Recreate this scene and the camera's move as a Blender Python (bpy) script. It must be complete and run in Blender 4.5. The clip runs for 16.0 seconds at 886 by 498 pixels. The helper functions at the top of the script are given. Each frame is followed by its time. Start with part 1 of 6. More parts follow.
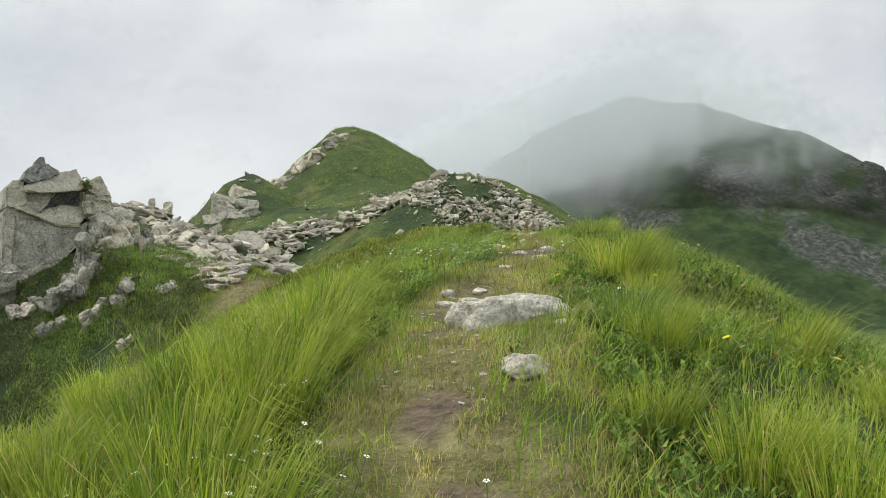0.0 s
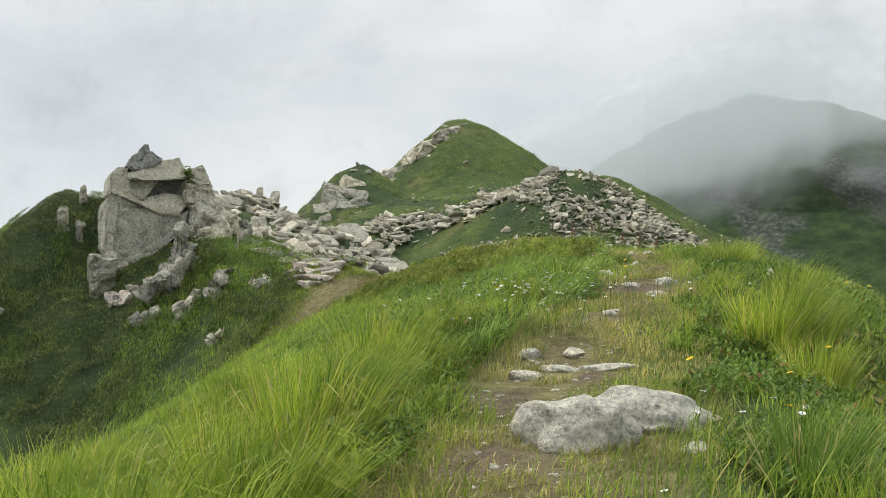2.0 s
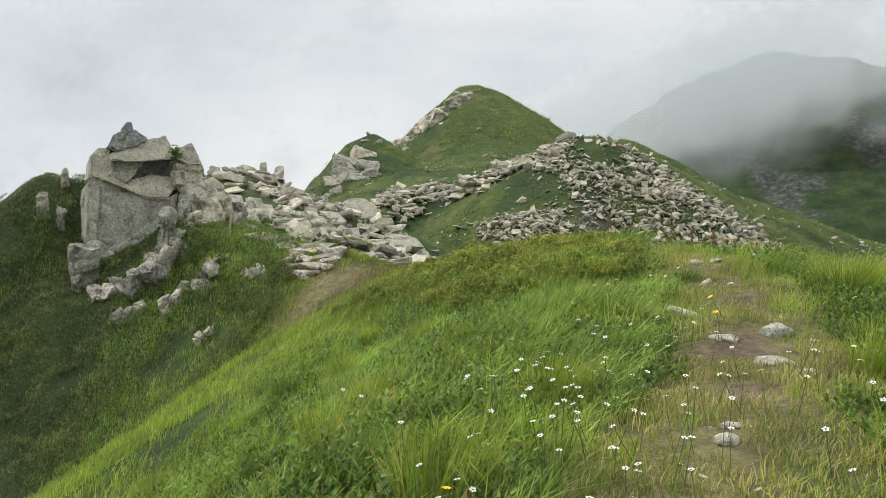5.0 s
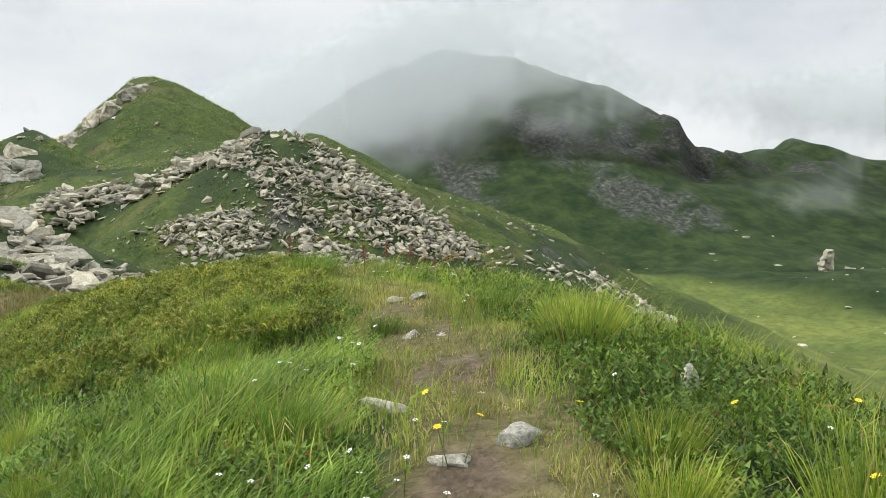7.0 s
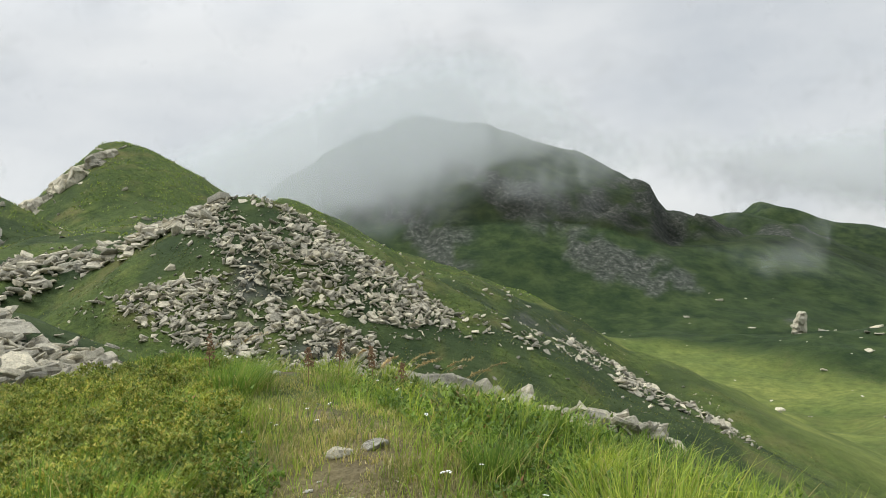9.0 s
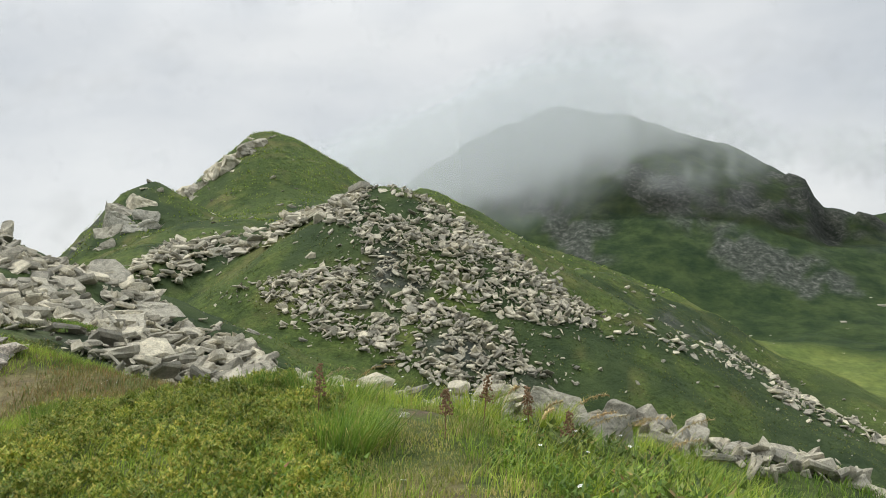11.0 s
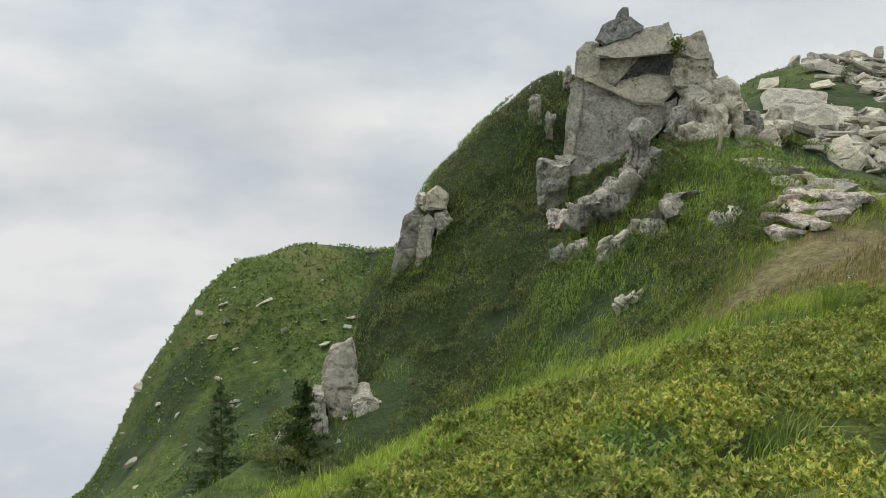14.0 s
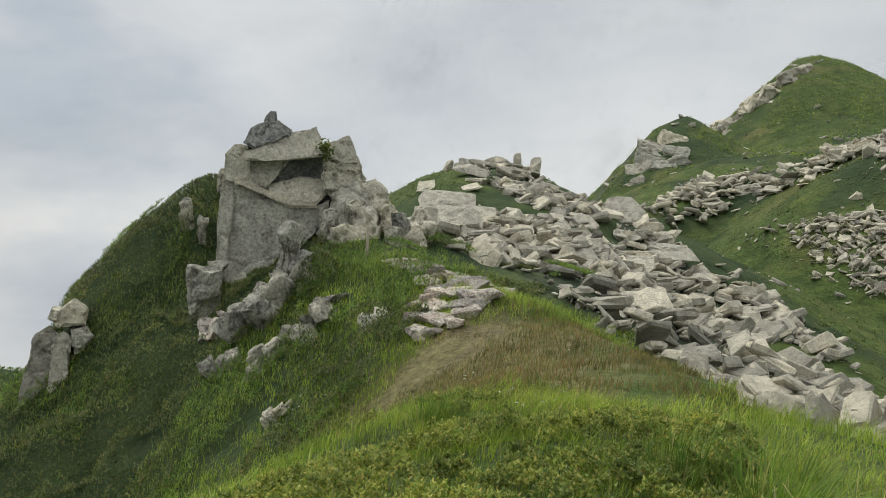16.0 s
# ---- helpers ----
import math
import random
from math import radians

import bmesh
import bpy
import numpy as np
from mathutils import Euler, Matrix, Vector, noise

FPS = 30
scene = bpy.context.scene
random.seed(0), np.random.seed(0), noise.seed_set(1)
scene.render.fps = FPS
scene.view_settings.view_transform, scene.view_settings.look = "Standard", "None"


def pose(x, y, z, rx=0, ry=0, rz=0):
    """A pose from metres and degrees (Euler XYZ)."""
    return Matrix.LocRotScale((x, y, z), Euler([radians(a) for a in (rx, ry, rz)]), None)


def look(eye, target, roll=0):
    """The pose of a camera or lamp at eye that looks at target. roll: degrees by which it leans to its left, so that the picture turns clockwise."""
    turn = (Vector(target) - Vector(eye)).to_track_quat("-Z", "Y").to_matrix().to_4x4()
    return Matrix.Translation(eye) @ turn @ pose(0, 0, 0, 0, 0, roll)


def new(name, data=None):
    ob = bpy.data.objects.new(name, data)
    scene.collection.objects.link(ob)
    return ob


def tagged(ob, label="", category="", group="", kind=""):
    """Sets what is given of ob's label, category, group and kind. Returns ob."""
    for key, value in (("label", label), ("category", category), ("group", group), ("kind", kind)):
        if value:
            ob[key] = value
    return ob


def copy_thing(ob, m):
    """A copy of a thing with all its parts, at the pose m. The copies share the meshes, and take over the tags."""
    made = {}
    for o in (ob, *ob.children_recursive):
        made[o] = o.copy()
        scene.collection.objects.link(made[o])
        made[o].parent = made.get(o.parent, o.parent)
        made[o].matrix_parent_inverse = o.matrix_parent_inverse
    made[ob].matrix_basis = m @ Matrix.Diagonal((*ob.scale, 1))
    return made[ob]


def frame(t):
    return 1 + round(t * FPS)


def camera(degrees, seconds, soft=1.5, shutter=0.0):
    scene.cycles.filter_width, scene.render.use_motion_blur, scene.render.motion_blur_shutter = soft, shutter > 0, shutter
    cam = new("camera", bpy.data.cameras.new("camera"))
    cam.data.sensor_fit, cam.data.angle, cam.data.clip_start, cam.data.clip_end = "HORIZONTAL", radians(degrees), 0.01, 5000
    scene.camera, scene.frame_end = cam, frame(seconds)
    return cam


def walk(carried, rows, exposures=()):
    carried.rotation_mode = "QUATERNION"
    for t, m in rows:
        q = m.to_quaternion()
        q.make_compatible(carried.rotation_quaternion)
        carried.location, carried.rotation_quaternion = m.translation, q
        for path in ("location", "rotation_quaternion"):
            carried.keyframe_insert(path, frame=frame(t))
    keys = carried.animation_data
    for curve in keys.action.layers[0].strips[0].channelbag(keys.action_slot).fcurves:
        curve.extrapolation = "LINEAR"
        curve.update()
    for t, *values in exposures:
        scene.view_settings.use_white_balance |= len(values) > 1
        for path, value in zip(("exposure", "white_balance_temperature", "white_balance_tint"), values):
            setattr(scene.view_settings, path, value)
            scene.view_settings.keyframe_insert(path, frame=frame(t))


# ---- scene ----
cam = camera(56.16, 16.0, 0.72)

PATH = [
    (0, (0.072, -0.019, -0.065), (-0.058, 9.973, 0.319), -3.43),
    (0.5, (0.043, 0.427, 0.056), (-0.141, 10.418, 0.421), -4.46),
    (1, (0.156, 0.860, 0.103), (-0.500, 10.833, 0.434), -3.05),
    (1.5, (0.237, 1.284, 0.175), (-1.046, 11.195, 0.513), -0.79),
    (2, (0.213, 1.732, 0.293), (-1.218, 11.623, 0.647), -0.89),
    (2.5, (0.184, 2.240, 0.362), (-1.383, 12.114, 0.554), -1.61),
    (3, (0.181, 2.624, 0.453), (-1.287, 12.515, 0.530), -1.58),
    (3.5, (0.111, 3.089, 0.557), (-1.270, 12.992, 0.681), -1.31),
    (3.7, (0.088, 3.278, 0.567), (-1.315, 13.178, 0.714), -0.95),
    (5.8, (-0.033, 5.097, 0.942), (-1.764, 14.945, 0.801), -2.76),
    (6, (-0.029, 5.323, 0.938), (-1.112, 15.263, 0.809), -3.84),
    (6.5, (0.051, 5.835, 1.033), (1.087, 15.775, 0.682), -5.40),
    (7, (0.227, 6.341, 1.168), (2.193, 16.140, 0.830), -5.03),
    (7.5, (0.306, 6.897, 1.272), (2.706, 16.604, 1.350), -4.79),
    (8, (0.440, 7.384, 1.335), (3.018, 17.045, 1.466), -5.41),
    (8.2, (0.527, 7.612, 1.341), (3.060, 17.285, 1.512), -5.52),
    (10.3, (0.780, 9.605, 1.550), (2.567, 19.422, 2.209), -4.07),
    (10.5, (0.789, 9.788, 1.553), (2.370, 19.643, 2.166), -4.03),
    (11, (0.841, 10.262, 1.630), (1.549, 20.228, 2.054), -3.44),
    (11.5, (0.815, 10.702, 1.714), (0.796, 20.700, 1.915), -1.75),
    (12, (0.769, 11.153, 1.788), (-0.228, 21.102, 1.699), -0.02),
    (12.5, (0.772, 11.599, 1.865), (-2.029, 21.178, 1.236), 1.18),
    (13, (0.686, 12.014, 1.855), (-4.198, 20.707, 1.102), 0.73),
    (13.5, (0.655, 12.325, 1.883), (-6.183, 19.563, 0.957), -0.62),
    (14, (0.619, 12.710, 1.832), (-7.272, 18.711, 0.525), 0.64),
    (14.5, (0.643, 12.974, 1.834), (-7.419, 18.731, 0.471), 1.30),
    (15, (0.733, 13.227, 1.914), (-6.886, 19.665, 1.206), 0.77),
    (15.5, (0.828, 13.577, 1.908), (-5.954, 20.918, 1.576), 0.41),
    (16, (0.800, 13.942, 1.920), (-4.463, 22.445, 1.807), -0.71),
]
walk(cam, [(t, look(e, g, r)) for t, e, g, r in PATH], [(0.0, 0.16), (6.0, 0.18), (6.5, 0.06), (7.0, 0.30), (8.0, 0.16), (10.5, 0.12), (11.5, 0.14), (12.5, 0.20), (13.0, 0.30), (13.5, 0.04), (14.5, 0.06), (15.1, 0.02), (15.5, -0.31), (16.0, -0.08)])

# ---------------------------------------------------------------- world, sun, exposure
SUN_EL, SUN_AZ = 52.0, 292.0          # degrees; azimuth clockwise from +y
wd = bpy.data.worlds.new("overcast_sky")
scene.world = wd
wd.use_nodes = True
wn, wl = wd.node_tree.nodes, wd.node_tree.links
wn.clear()
w_out = wn.new("ShaderNodeOutputWorld")
w_bg = wn.new("ShaderNodeBackground")
w_sky = wn.new("ShaderNodeTexSky")
w_sky.sky_type, w_sky.sun_disc = "NISHITA", False
w_sky.sun_elevation, w_sky.sun_rotation = radians(SUN_EL), radians(SUN_AZ)
w_tc = wn.new("ShaderNodeTexCoord")
w_map = wn.new("ShaderNodeMapping")
w_map.inputs["Scale"].default_value = (1.0, 1.0, 2.2)
w_n = wn.new("ShaderNodeTexNoise")
w_n.inputs["Scale"].default_value, w_n.inputs["Detail"].default_value, w_n.inputs["Roughness"].default_value = 2.6, 5.0, 0.52
w_r = wn.new("ShaderNodeValToRGB")
w_r.color_ramp.elements[0].position, w_r.color_ramp.elements[0].color = 0.30, (0.58, 0.62, 0.66, 1)
w_r.color_ramp.elements[1].position, w_r.color_ramp.elements[1].color = 0.62, (0.82, 0.84, 0.845, 1)
w_sep = wn.new("ShaderNodeSeparateXYZ")
w_lift = wn.new("ShaderNodeMapRange")           # clouds thin and brighten towards the zenith
w_lift.inputs["From Min"].default_value, w_lift.inputs["From Max"].default_value = 0.3, 0.95
w_lift.inputs["To Min"].default_value, w_lift.inputs["To Max"].default_value = 0.93, 2.4
w_mul = wn.new("ShaderNodeVectorMath")
w_mul.operation = "SCALE"
w_skyd = wn.new("ShaderNodeVectorMath")
w_skyd.operation = "SCALE"
w_skyd.inputs["Scale"].default_value = 0.08
w_mix = wn.new("ShaderNodeMix")
w_mix.data_type = "RGBA"
w_mix.inputs["Factor"].default_value = 0.93
wl.new(w_tc.outputs["Generated"], w_map.inputs["Vector"])
wl.new(w_map.outputs["Vector"], w_n.inputs["Vector"])
wl.new(w_n.outputs["Fac"], w_r.inputs["Fac"])
wl.new(w_tc.outputs["Generated"], w_sep.inputs["Vector"])
wl.new(w_sep.outputs["Z"], w_lift.inputs["Value"])
wl.new(w_r.outputs["Color"], w_mul.inputs[0])
wl.new(w_lift.outputs["Result"], w_mul.inputs["Scale"])
w_n2 = wn.new("ShaderNodeTexNoise")             # broken cloud in the west
w_n2.inputs["Scale"].default_value, w_n2.inputs["Detail"].default_value = 4.6, 6.0
w_r2 = wn.new("ShaderNodeValToRGB")
w_r2.color_ramp.elements[0].position, w_r2.color_ramp.elements[0].color = 0.38, (0.84, 0.875, 0.92, 1)
w_r2.color_ramp.elements[1].position, w_r2.color_ramp.elements[1].color = 0.58, (1.04, 1.03, 1.02, 1)
w_west = wn.new("ShaderNodeMapRange")
w_west.inputs["From Min"].default_value, w_west.inputs["From Max"].default_value = -0.45, -0.75
w_break = wn.new("ShaderNodeMix")
w_break.data_type, w_break.blend_type = "RGBA", "MULTIPLY"
wl.new(w_map.outputs["Vector"], w_n2.inputs["Vector"])
wl.new(w_n2.outputs["Fac"], w_r2.inputs["Fac"])
wl.new(w_sep.outputs["X"], w_west.inputs["Value"])
wl.new(w_west.outputs["Result"], w_break.inputs["Factor"])
wl.new(w_mul.outputs["Vector"], w_break.inputs["A"])
wl.new(w_r2.outputs["Color"], w_break.inputs["B"])
wl.new(w_sky.outputs["Color"], w_skyd.inputs[0])
wl.new(w_skyd.outputs["Vector"], w_mix.inputs["A"])
wl.new(w_break.outputs["Result"], w_mix.inputs["B"])
wl.new(w_mix.outputs["Result"], w_bg.inputs["Color"])
wl.new(w_bg.outputs["Background"], w_out.inputs["Surface"])

sun = new("sun", bpy.data.lights.new("sun", "SUN"))
sun.data.energy, sun.data.angle, sun.data.color = 2.0, radians(11), (1.0, 0.95, 0.86)
sa, se = radians(SUN_AZ), radians(SUN_EL)
sun.matrix_world = look((0, 0, 60), Vector((0, 0, 60)) - Vector((math.sin(sa) * math.cos(se), math.cos(sa) * math.cos(se), math.sin(se))))


# ---------------------------------------------------------------- materials
def mat(name, build):
    m = bpy.data.materials.new(name)
    m.use_nodes = True
    nt = m.node_tree
    nt.nodes.clear()
    out = nt.nodes.new("ShaderNodeOutputMaterial")
    nt.links.new(build(nt), out.inputs["Surface"])
    return m


def nd(nt, kind, **vals):
    n = nt.nodes.new(kind)
    for k, v in vals.items():
        k = k.replace("_", " ")
        if k in n.inputs:
            n.inputs[k].default_value = v
    return n


def noise_node(nt, scale, detail=4.0, rough=0.55, vec=None, obj=False):
    n = nd(nt, "ShaderNodeTexNoise", Scale=scale, Detail=detail, Roughness=rough)
    if vec is None:
        vec = nt.nodes.new("ShaderNodeTexCoord").outputs["Object"] if obj else nt.nodes.new("ShaderNodeNewGeometry").outputs["Position"]
    nt.links.new(vec, n.inputs["Vector"])
    return n.outputs["Fac"]


def ramp(nt, fac, *stops):
    r = nt.nodes.new("ShaderNodeValToRGB")
    while len(r.color_ramp.elements) < len(stops):
        r.color_ramp.elements.new(0.5)
    for e, (p, c) in zip(r.color_ramp.elements, stops):
        e.position, e.color = p, (*c, 1) if len(c) == 3 else c
    nt.links.new(fac, r.inputs["Fac"])
    return r.outputs["Color"]


def mix(nt, fac, a, b, mode="MIX"):
    m = nt.nodes.new("ShaderNodeMix")
    m.data_type, m.blend_type = "RGBA", mode
    for sock, v in (("Factor", fac), ("A", a), ("B", b)):
        if isinstance(v, (int, float)):
            m.inputs[sock].default_value = v
        elif isinstance(v, tuple):
            m.inputs[sock].default_value = (*v, 1)
        else:
            nt.links.new(v, m.inputs[sock])
    return m.outputs["Result"]


def math_node(nt, op, a, b=0.0):
    m = nt.nodes.new("ShaderNodeMath")
    m.operation = op
    for i, v in enumerate((a, b)):
        if isinstance(v, (int, float)):
            m.inputs[i].default_value = v
        else:
            nt.links.new(v, m.inputs[i])
    return m.outputs[0]


def attr(nt, name):
    a = nt.nodes.new("ShaderNodeAttribute")
    a.attribute_name = name
    return a.outputs["Fac"]


def bump(nt, height, strength, dist):
    b = nd(nt, "ShaderNodeBump", Strength=strength, Distance=dist)
    nt.links.new(height, b.inputs["Height"])
    return b.outputs["Normal"]


def surface(nt, color, rough=0.9, normal=None, spec=0.25):
    p = nd(nt, "ShaderNodeBsdfPrincipled", Roughness=rough)
    p.inputs["Specular IOR Level"].default_value = spec
    if isinstance(color, tuple):
        p.inputs["Base Color"].default_value = (*color, 1)
    else:
        nt.links.new(color, p.inputs["Base Color"])
    if normal is not None:
        nt.links.new(normal, p.inputs["Normal"])
    return p.outputs["BSDF"]


def m_ground(nt):
    big, mid, fine = noise_node(nt, 0.035, 5), noise_node(nt, 0.4, 5), noise_node(nt, 5.0, 6, 0.7)
    green = ramp(nt, mid, (0.30, (0.036, 0.060, 0.018)), (0.52, (0.066, 0.098, 0.026)), (0.72, (0.115, 0.135, 0.040)))
    green = mix(nt, ramp(nt, big, (0.42, (0, 0, 0)), (0.62, (1, 1, 1))), green, mix(nt, fine, (0.050, 0.085, 0.024), (0.115, 0.150, 0.040)))
    green = mix(nt, 0.75, green, ramp(nt, fine, (0.25, (0.30, 0.32, 0.30)), (0.75, (1.45, 1.45, 1.4))), "MULTIPLY")
    clump = noise_node(nt, 1.3, 5, 0.65)
    green = mix(nt, 0.8, green, ramp(nt, clump, (0.36, (0.50, 0.54, 0.52)), (0.5, (0.95, 0.95, 0.95)), (0.64, (1.25, 1.2, 1.1))), "MULTIPLY")
    green = mix(nt, math_node(nt, "MULTIPLY", ramp(nt, noise_node(nt, 0.16, 6, 0.65), (0.52, (0, 0, 0)), (0.66, (1, 1, 1))), 0.5), green, (0.150, 0.132, 0.055))
    dry = ramp(nt, fine, (0.3, (0.090, 0.078, 0.038)), (0.5, (0.180, 0.152, 0.070)), (0.72, (0.30, 0.26, 0.13)))
    soil = ramp(nt, noise_node(nt, 9.0, 6, 0.7), (0.3, (0.060, 0.044, 0.032)), (0.6, (0.165, 0.125, 0.088)), (0.8, (0.30, 0.25, 0.19)))
    rock = ramp(nt, noise_node(nt, 0.35, 9, 0.75), (0.38, (0.022, 0.030, 0.023)), (0.52, (0.062, 0.068, 0.058)), (0.70, (0.190, 0.190, 0.170)))
    heath = ramp(nt, mid, (0.3, (0.021, 0.038, 0.015)), (0.7, (0.052, 0.076, 0.027)))
    c = mix(nt, attr(nt, "heath"), green, heath)
    # mountain slopes: dark green with cloud shade mixed into the colour
    c = mix(nt, attr(nt, "shaded_green"), c, ramp(nt, noise_node(nt, 0.09, 8, 0.7), (0.36, (0.013, 0.028, 0.011)), (0.5, (0.026, 0.046, 0.015)), (0.66, (0.050, 0.072, 0.023))))
    lawn = ramp(nt, noise_node(nt, 0.05, 6), (0.3, (0.075, 0.112, 0.030)), (0.7, (0.165, 0.190, 0.052)))
    lawn = mix(nt, 0.7, lawn, ramp(nt, noise_node(nt, 0.35, 8, 0.7), (0.36, (0.55, 0.60, 0.55)), (0.64, (1.4, 1.35, 1.3))), "MULTIPLY")
    c = mix(nt, attr(nt, "meadow"), c, lawn)
    c = mix(nt, attr(nt, "dry"), c, dry)
    c = mix(nt, attr(nt, "soil"), c, soil)
    c = mix(nt, attr(nt, "cliff"), c, rock)
    return surface(nt, c, 0.95, bump(nt, math_node(nt, "ADD", math_node(nt, "ADD", fine, math_node(nt, "MULTIPLY", clump, 3.0)), math_node(nt, "MULTIPLY", mid, 4.0)), 0.9, 0.12), 0.15)


def rock_shader(tone, dark, lichen=0.35, scale=1.0, rust=0.0, pit=0.26, low=0.58):
    def build(nt):
        rnd = nt.nodes.new("ShaderNodeObjectInfo").outputs["Random"]
        isl = nt.nodes.new("ShaderNodeNewGeometry").outputs["Random Per Island"]
        grain = noise_node(nt, 11 * scale, 9, 0.78)
        patch = noise_node(nt, 1.9 * scale, 7, 0.66)
        c = mix(nt, ramp(nt, patch, (0.40, (0, 0, 0)), (0.60, (1, 1, 1))), dark, tone)
        c = mix(nt, 0.9, c, ramp(nt, grain, (0.39, (pit, pit, pit * 0.97)), (0.49, (0.62 + 0.32 * pit + 0.1, 0.62 + 0.32 * pit + 0.1, 0.62 + 0.32 * pit + 0.09)), (0.62, (1.48 - 0.4 * pit, 1.47 - 0.4 * pit, 1.43 - 0.4 * pit))), "MULTIPLY")
        v = nd(nt, "ShaderNodeTexVoronoi", Scale=5.0 * scale)
        nt.links.new(nt.nodes.new("ShaderNodeNewGeometry").outputs["Position"], v.inputs["Vector"])
        spots = math_node(nt, "MULTIPLY", ramp(nt, v.outputs["Distance"], (0.16, (1, 1, 1)), (0.34, (0, 0, 0))), ramp(nt, noise_node(nt, 1.3 * scale), (0.45, (0, 0, 0)), (0.6, (1, 1, 1))))
        c = mix(nt, math_node(nt, "MULTIPLY", spots, lichen), c, (0.055, 0.055, 0.050))
        if lichen >= 0.5:
            crust = math_node(nt, "MULTIPLY", ramp(nt, noise_node(nt, 6.5 * scale, 6, 0.7), (0.53, (0, 0, 0)), (0.58, (1, 1, 1))), ramp(nt, noise_node(nt, 0.9 * scale, 4), (0.40, (0.25, 0.25, 0.25)), (0.56, (1, 1, 1))))
            c = mix(nt, math_node(nt, "MULTIPLY", crust, 0.55), c, (0.50, 0.50, 0.42))
        if rust:
            c = mix(nt, math_node(nt, "MULTIPLY", ramp(nt, noise_node(nt, 1.7), (0.5, (0, 0, 0)), (0.62, (1, 1, 1))), rust), c, (0.30, 0.16, 0.09))
        both = math_node(nt, "FRACT", math_node(nt, "ADD", rnd, isl))
        c = mix(nt, 1.0, c, ramp(nt, both, (0.0, (low, low * 1.01, low * 1.02)), (0.5, (low * 0.5 + 0.65, low * 0.5 + 0.645, low * 0.5 + 0.63)), (1.0, (1.22, 1.19, 1.12))), "MULTIPLY")
        h = math_node(nt, "ADD", grain, math_node(nt, "MULTIPLY", patch, 2.0))
        return surface(nt, c, 0.88, bump(nt, h, 0.9, 0.06), 0.25)
    return build


def leaf_shader(*stops, trans=0.35, rough=0.55, islands=True):
    def build(nt):
        g = nt.nodes.new("ShaderNodeNewGeometry")
        r = g.outputs["Random Per Island"] if islands else nt.nodes.new("ShaderNodeObjectInfo").outputs["Random"]
        r = math_node(nt, "FRACT", math_node(nt, "ADD", r, nt.nodes.new("ShaderNodeObjectInfo").outputs["Random"]))
        c = ramp(nt, r, *stops)
        c = mix(nt, 0.8, c, ramp(nt, noise_node(nt, 0.8, 3), (0.32, (0.62, 0.68, 0.60)), (0.68, (1.28, 1.22, 1.1))), "MULTIPLY")
        c = mix(nt, 0.8, c, ramp(nt, noise_node(nt, 3.2, 3), (0.34, (0.52, 0.58, 0.54)), (0.66, (1.30, 1.26, 1.15))), "MULTIPLY")
        s = surface(nt, c, rough, None, 0.3)
        t = nt.nodes.new("ShaderNodeBsdfTranslucent")
        nt.links.new(c, t.inputs["Color"])
        ms = nt.nodes.new("ShaderNodeMixShader")
        ms.inputs[0].default_value = trans
        nt.links.new(s, ms.inputs[1])
        nt.links.new(t.outputs[0], ms.inputs[2])
        return ms.outputs[0]
    return build


M_GROUND = mat("alpine_turf", m_ground)
M_TALUS = mat("pale_granite", rock_shader((0.53, 0.50, 0.405), (0.36, 0.34, 0.28), 0.3, 1.3, 0.0, 0.74, 0.55))
M_SLAB = mat("pale_slab", rock_shader((0.54, 0.51, 0.415), (0.38, 0.36, 0.295), 0.4, 1.3, 0.0, 0.66, 0.70))
M_CRAG = mat("lichened_gneiss", rock_shader((0.56, 0.53, 0.435), (0.33, 0.315, 0.26), 0.7, 1.4, 0.0, 0.56, 0.8))
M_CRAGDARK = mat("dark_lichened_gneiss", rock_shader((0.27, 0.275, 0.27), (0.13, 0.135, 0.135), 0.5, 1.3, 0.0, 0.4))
M_LICHEN = mat("dark_speckled_gneiss", rock_shader((0.40, 0.385, 0.32), (0.15, 0.146, 0.125), 0.8, 1.3, 0.0, 0.45, 0.7))
M_FACE = mat("speckled_gneiss_face", rock_shader((0.46, 0.44, 0.365), (0.27, 0.26, 0.215), 0.85, 1.2, 0.0, 0.46, 0.85))
M_RUST = mat("pink_stained_granite", rock_shader((0.56, 0.52, 0.46), (0.38, 0.34, 0.30), 0.4, 1.6, 0.28))
M_PATHSTONE = mat("worn_path_stone", rock_shader((0.78, 0.745, 0.645), (0.58, 0.55, 0.465), 0.6, 3.4, 0.0, 0.42, 0.92))

# ---------------------------------------------------------------- land shape
rng = np.random.default_rng(7)
NTAB = rng.random((256, 256))


def vnoise(x, y, seed=0):
    x, y = np.asarray(x, float) + seed * 17.31, np.asarray(y, float) + seed * 9.77
    i, j = np.floor(x).astype(int), np.floor(y).astype(int)
    u, v = x - i, y - j
    u, v = u * u * u * (u * (u * 6 - 15) + 10), v * v * v * (v * (v * 6 - 15) + 10)
    i0, i1, j0, j1 = i & 255, (i + 1) & 255, j & 255, (j + 1) & 255
    return (NTAB[i0, j0] * (1 - u) + NTAB[i1, j0] * u) * (1 - v) + (NTAB[i0, j1] * (1 - u) + NTAB[i1, j1] * u) * v - 0.5


def fbm(x, y, scale, octaves=4, gain=0.5, seed=0):
    s, a, f = 0.0, 1.0, 1.0 / scale
    for k in range(octaves):
        s = s + a * vnoise(x * f, y * f, seed + k * 3)
        a, f = a * gain, f * 2.03
    return s


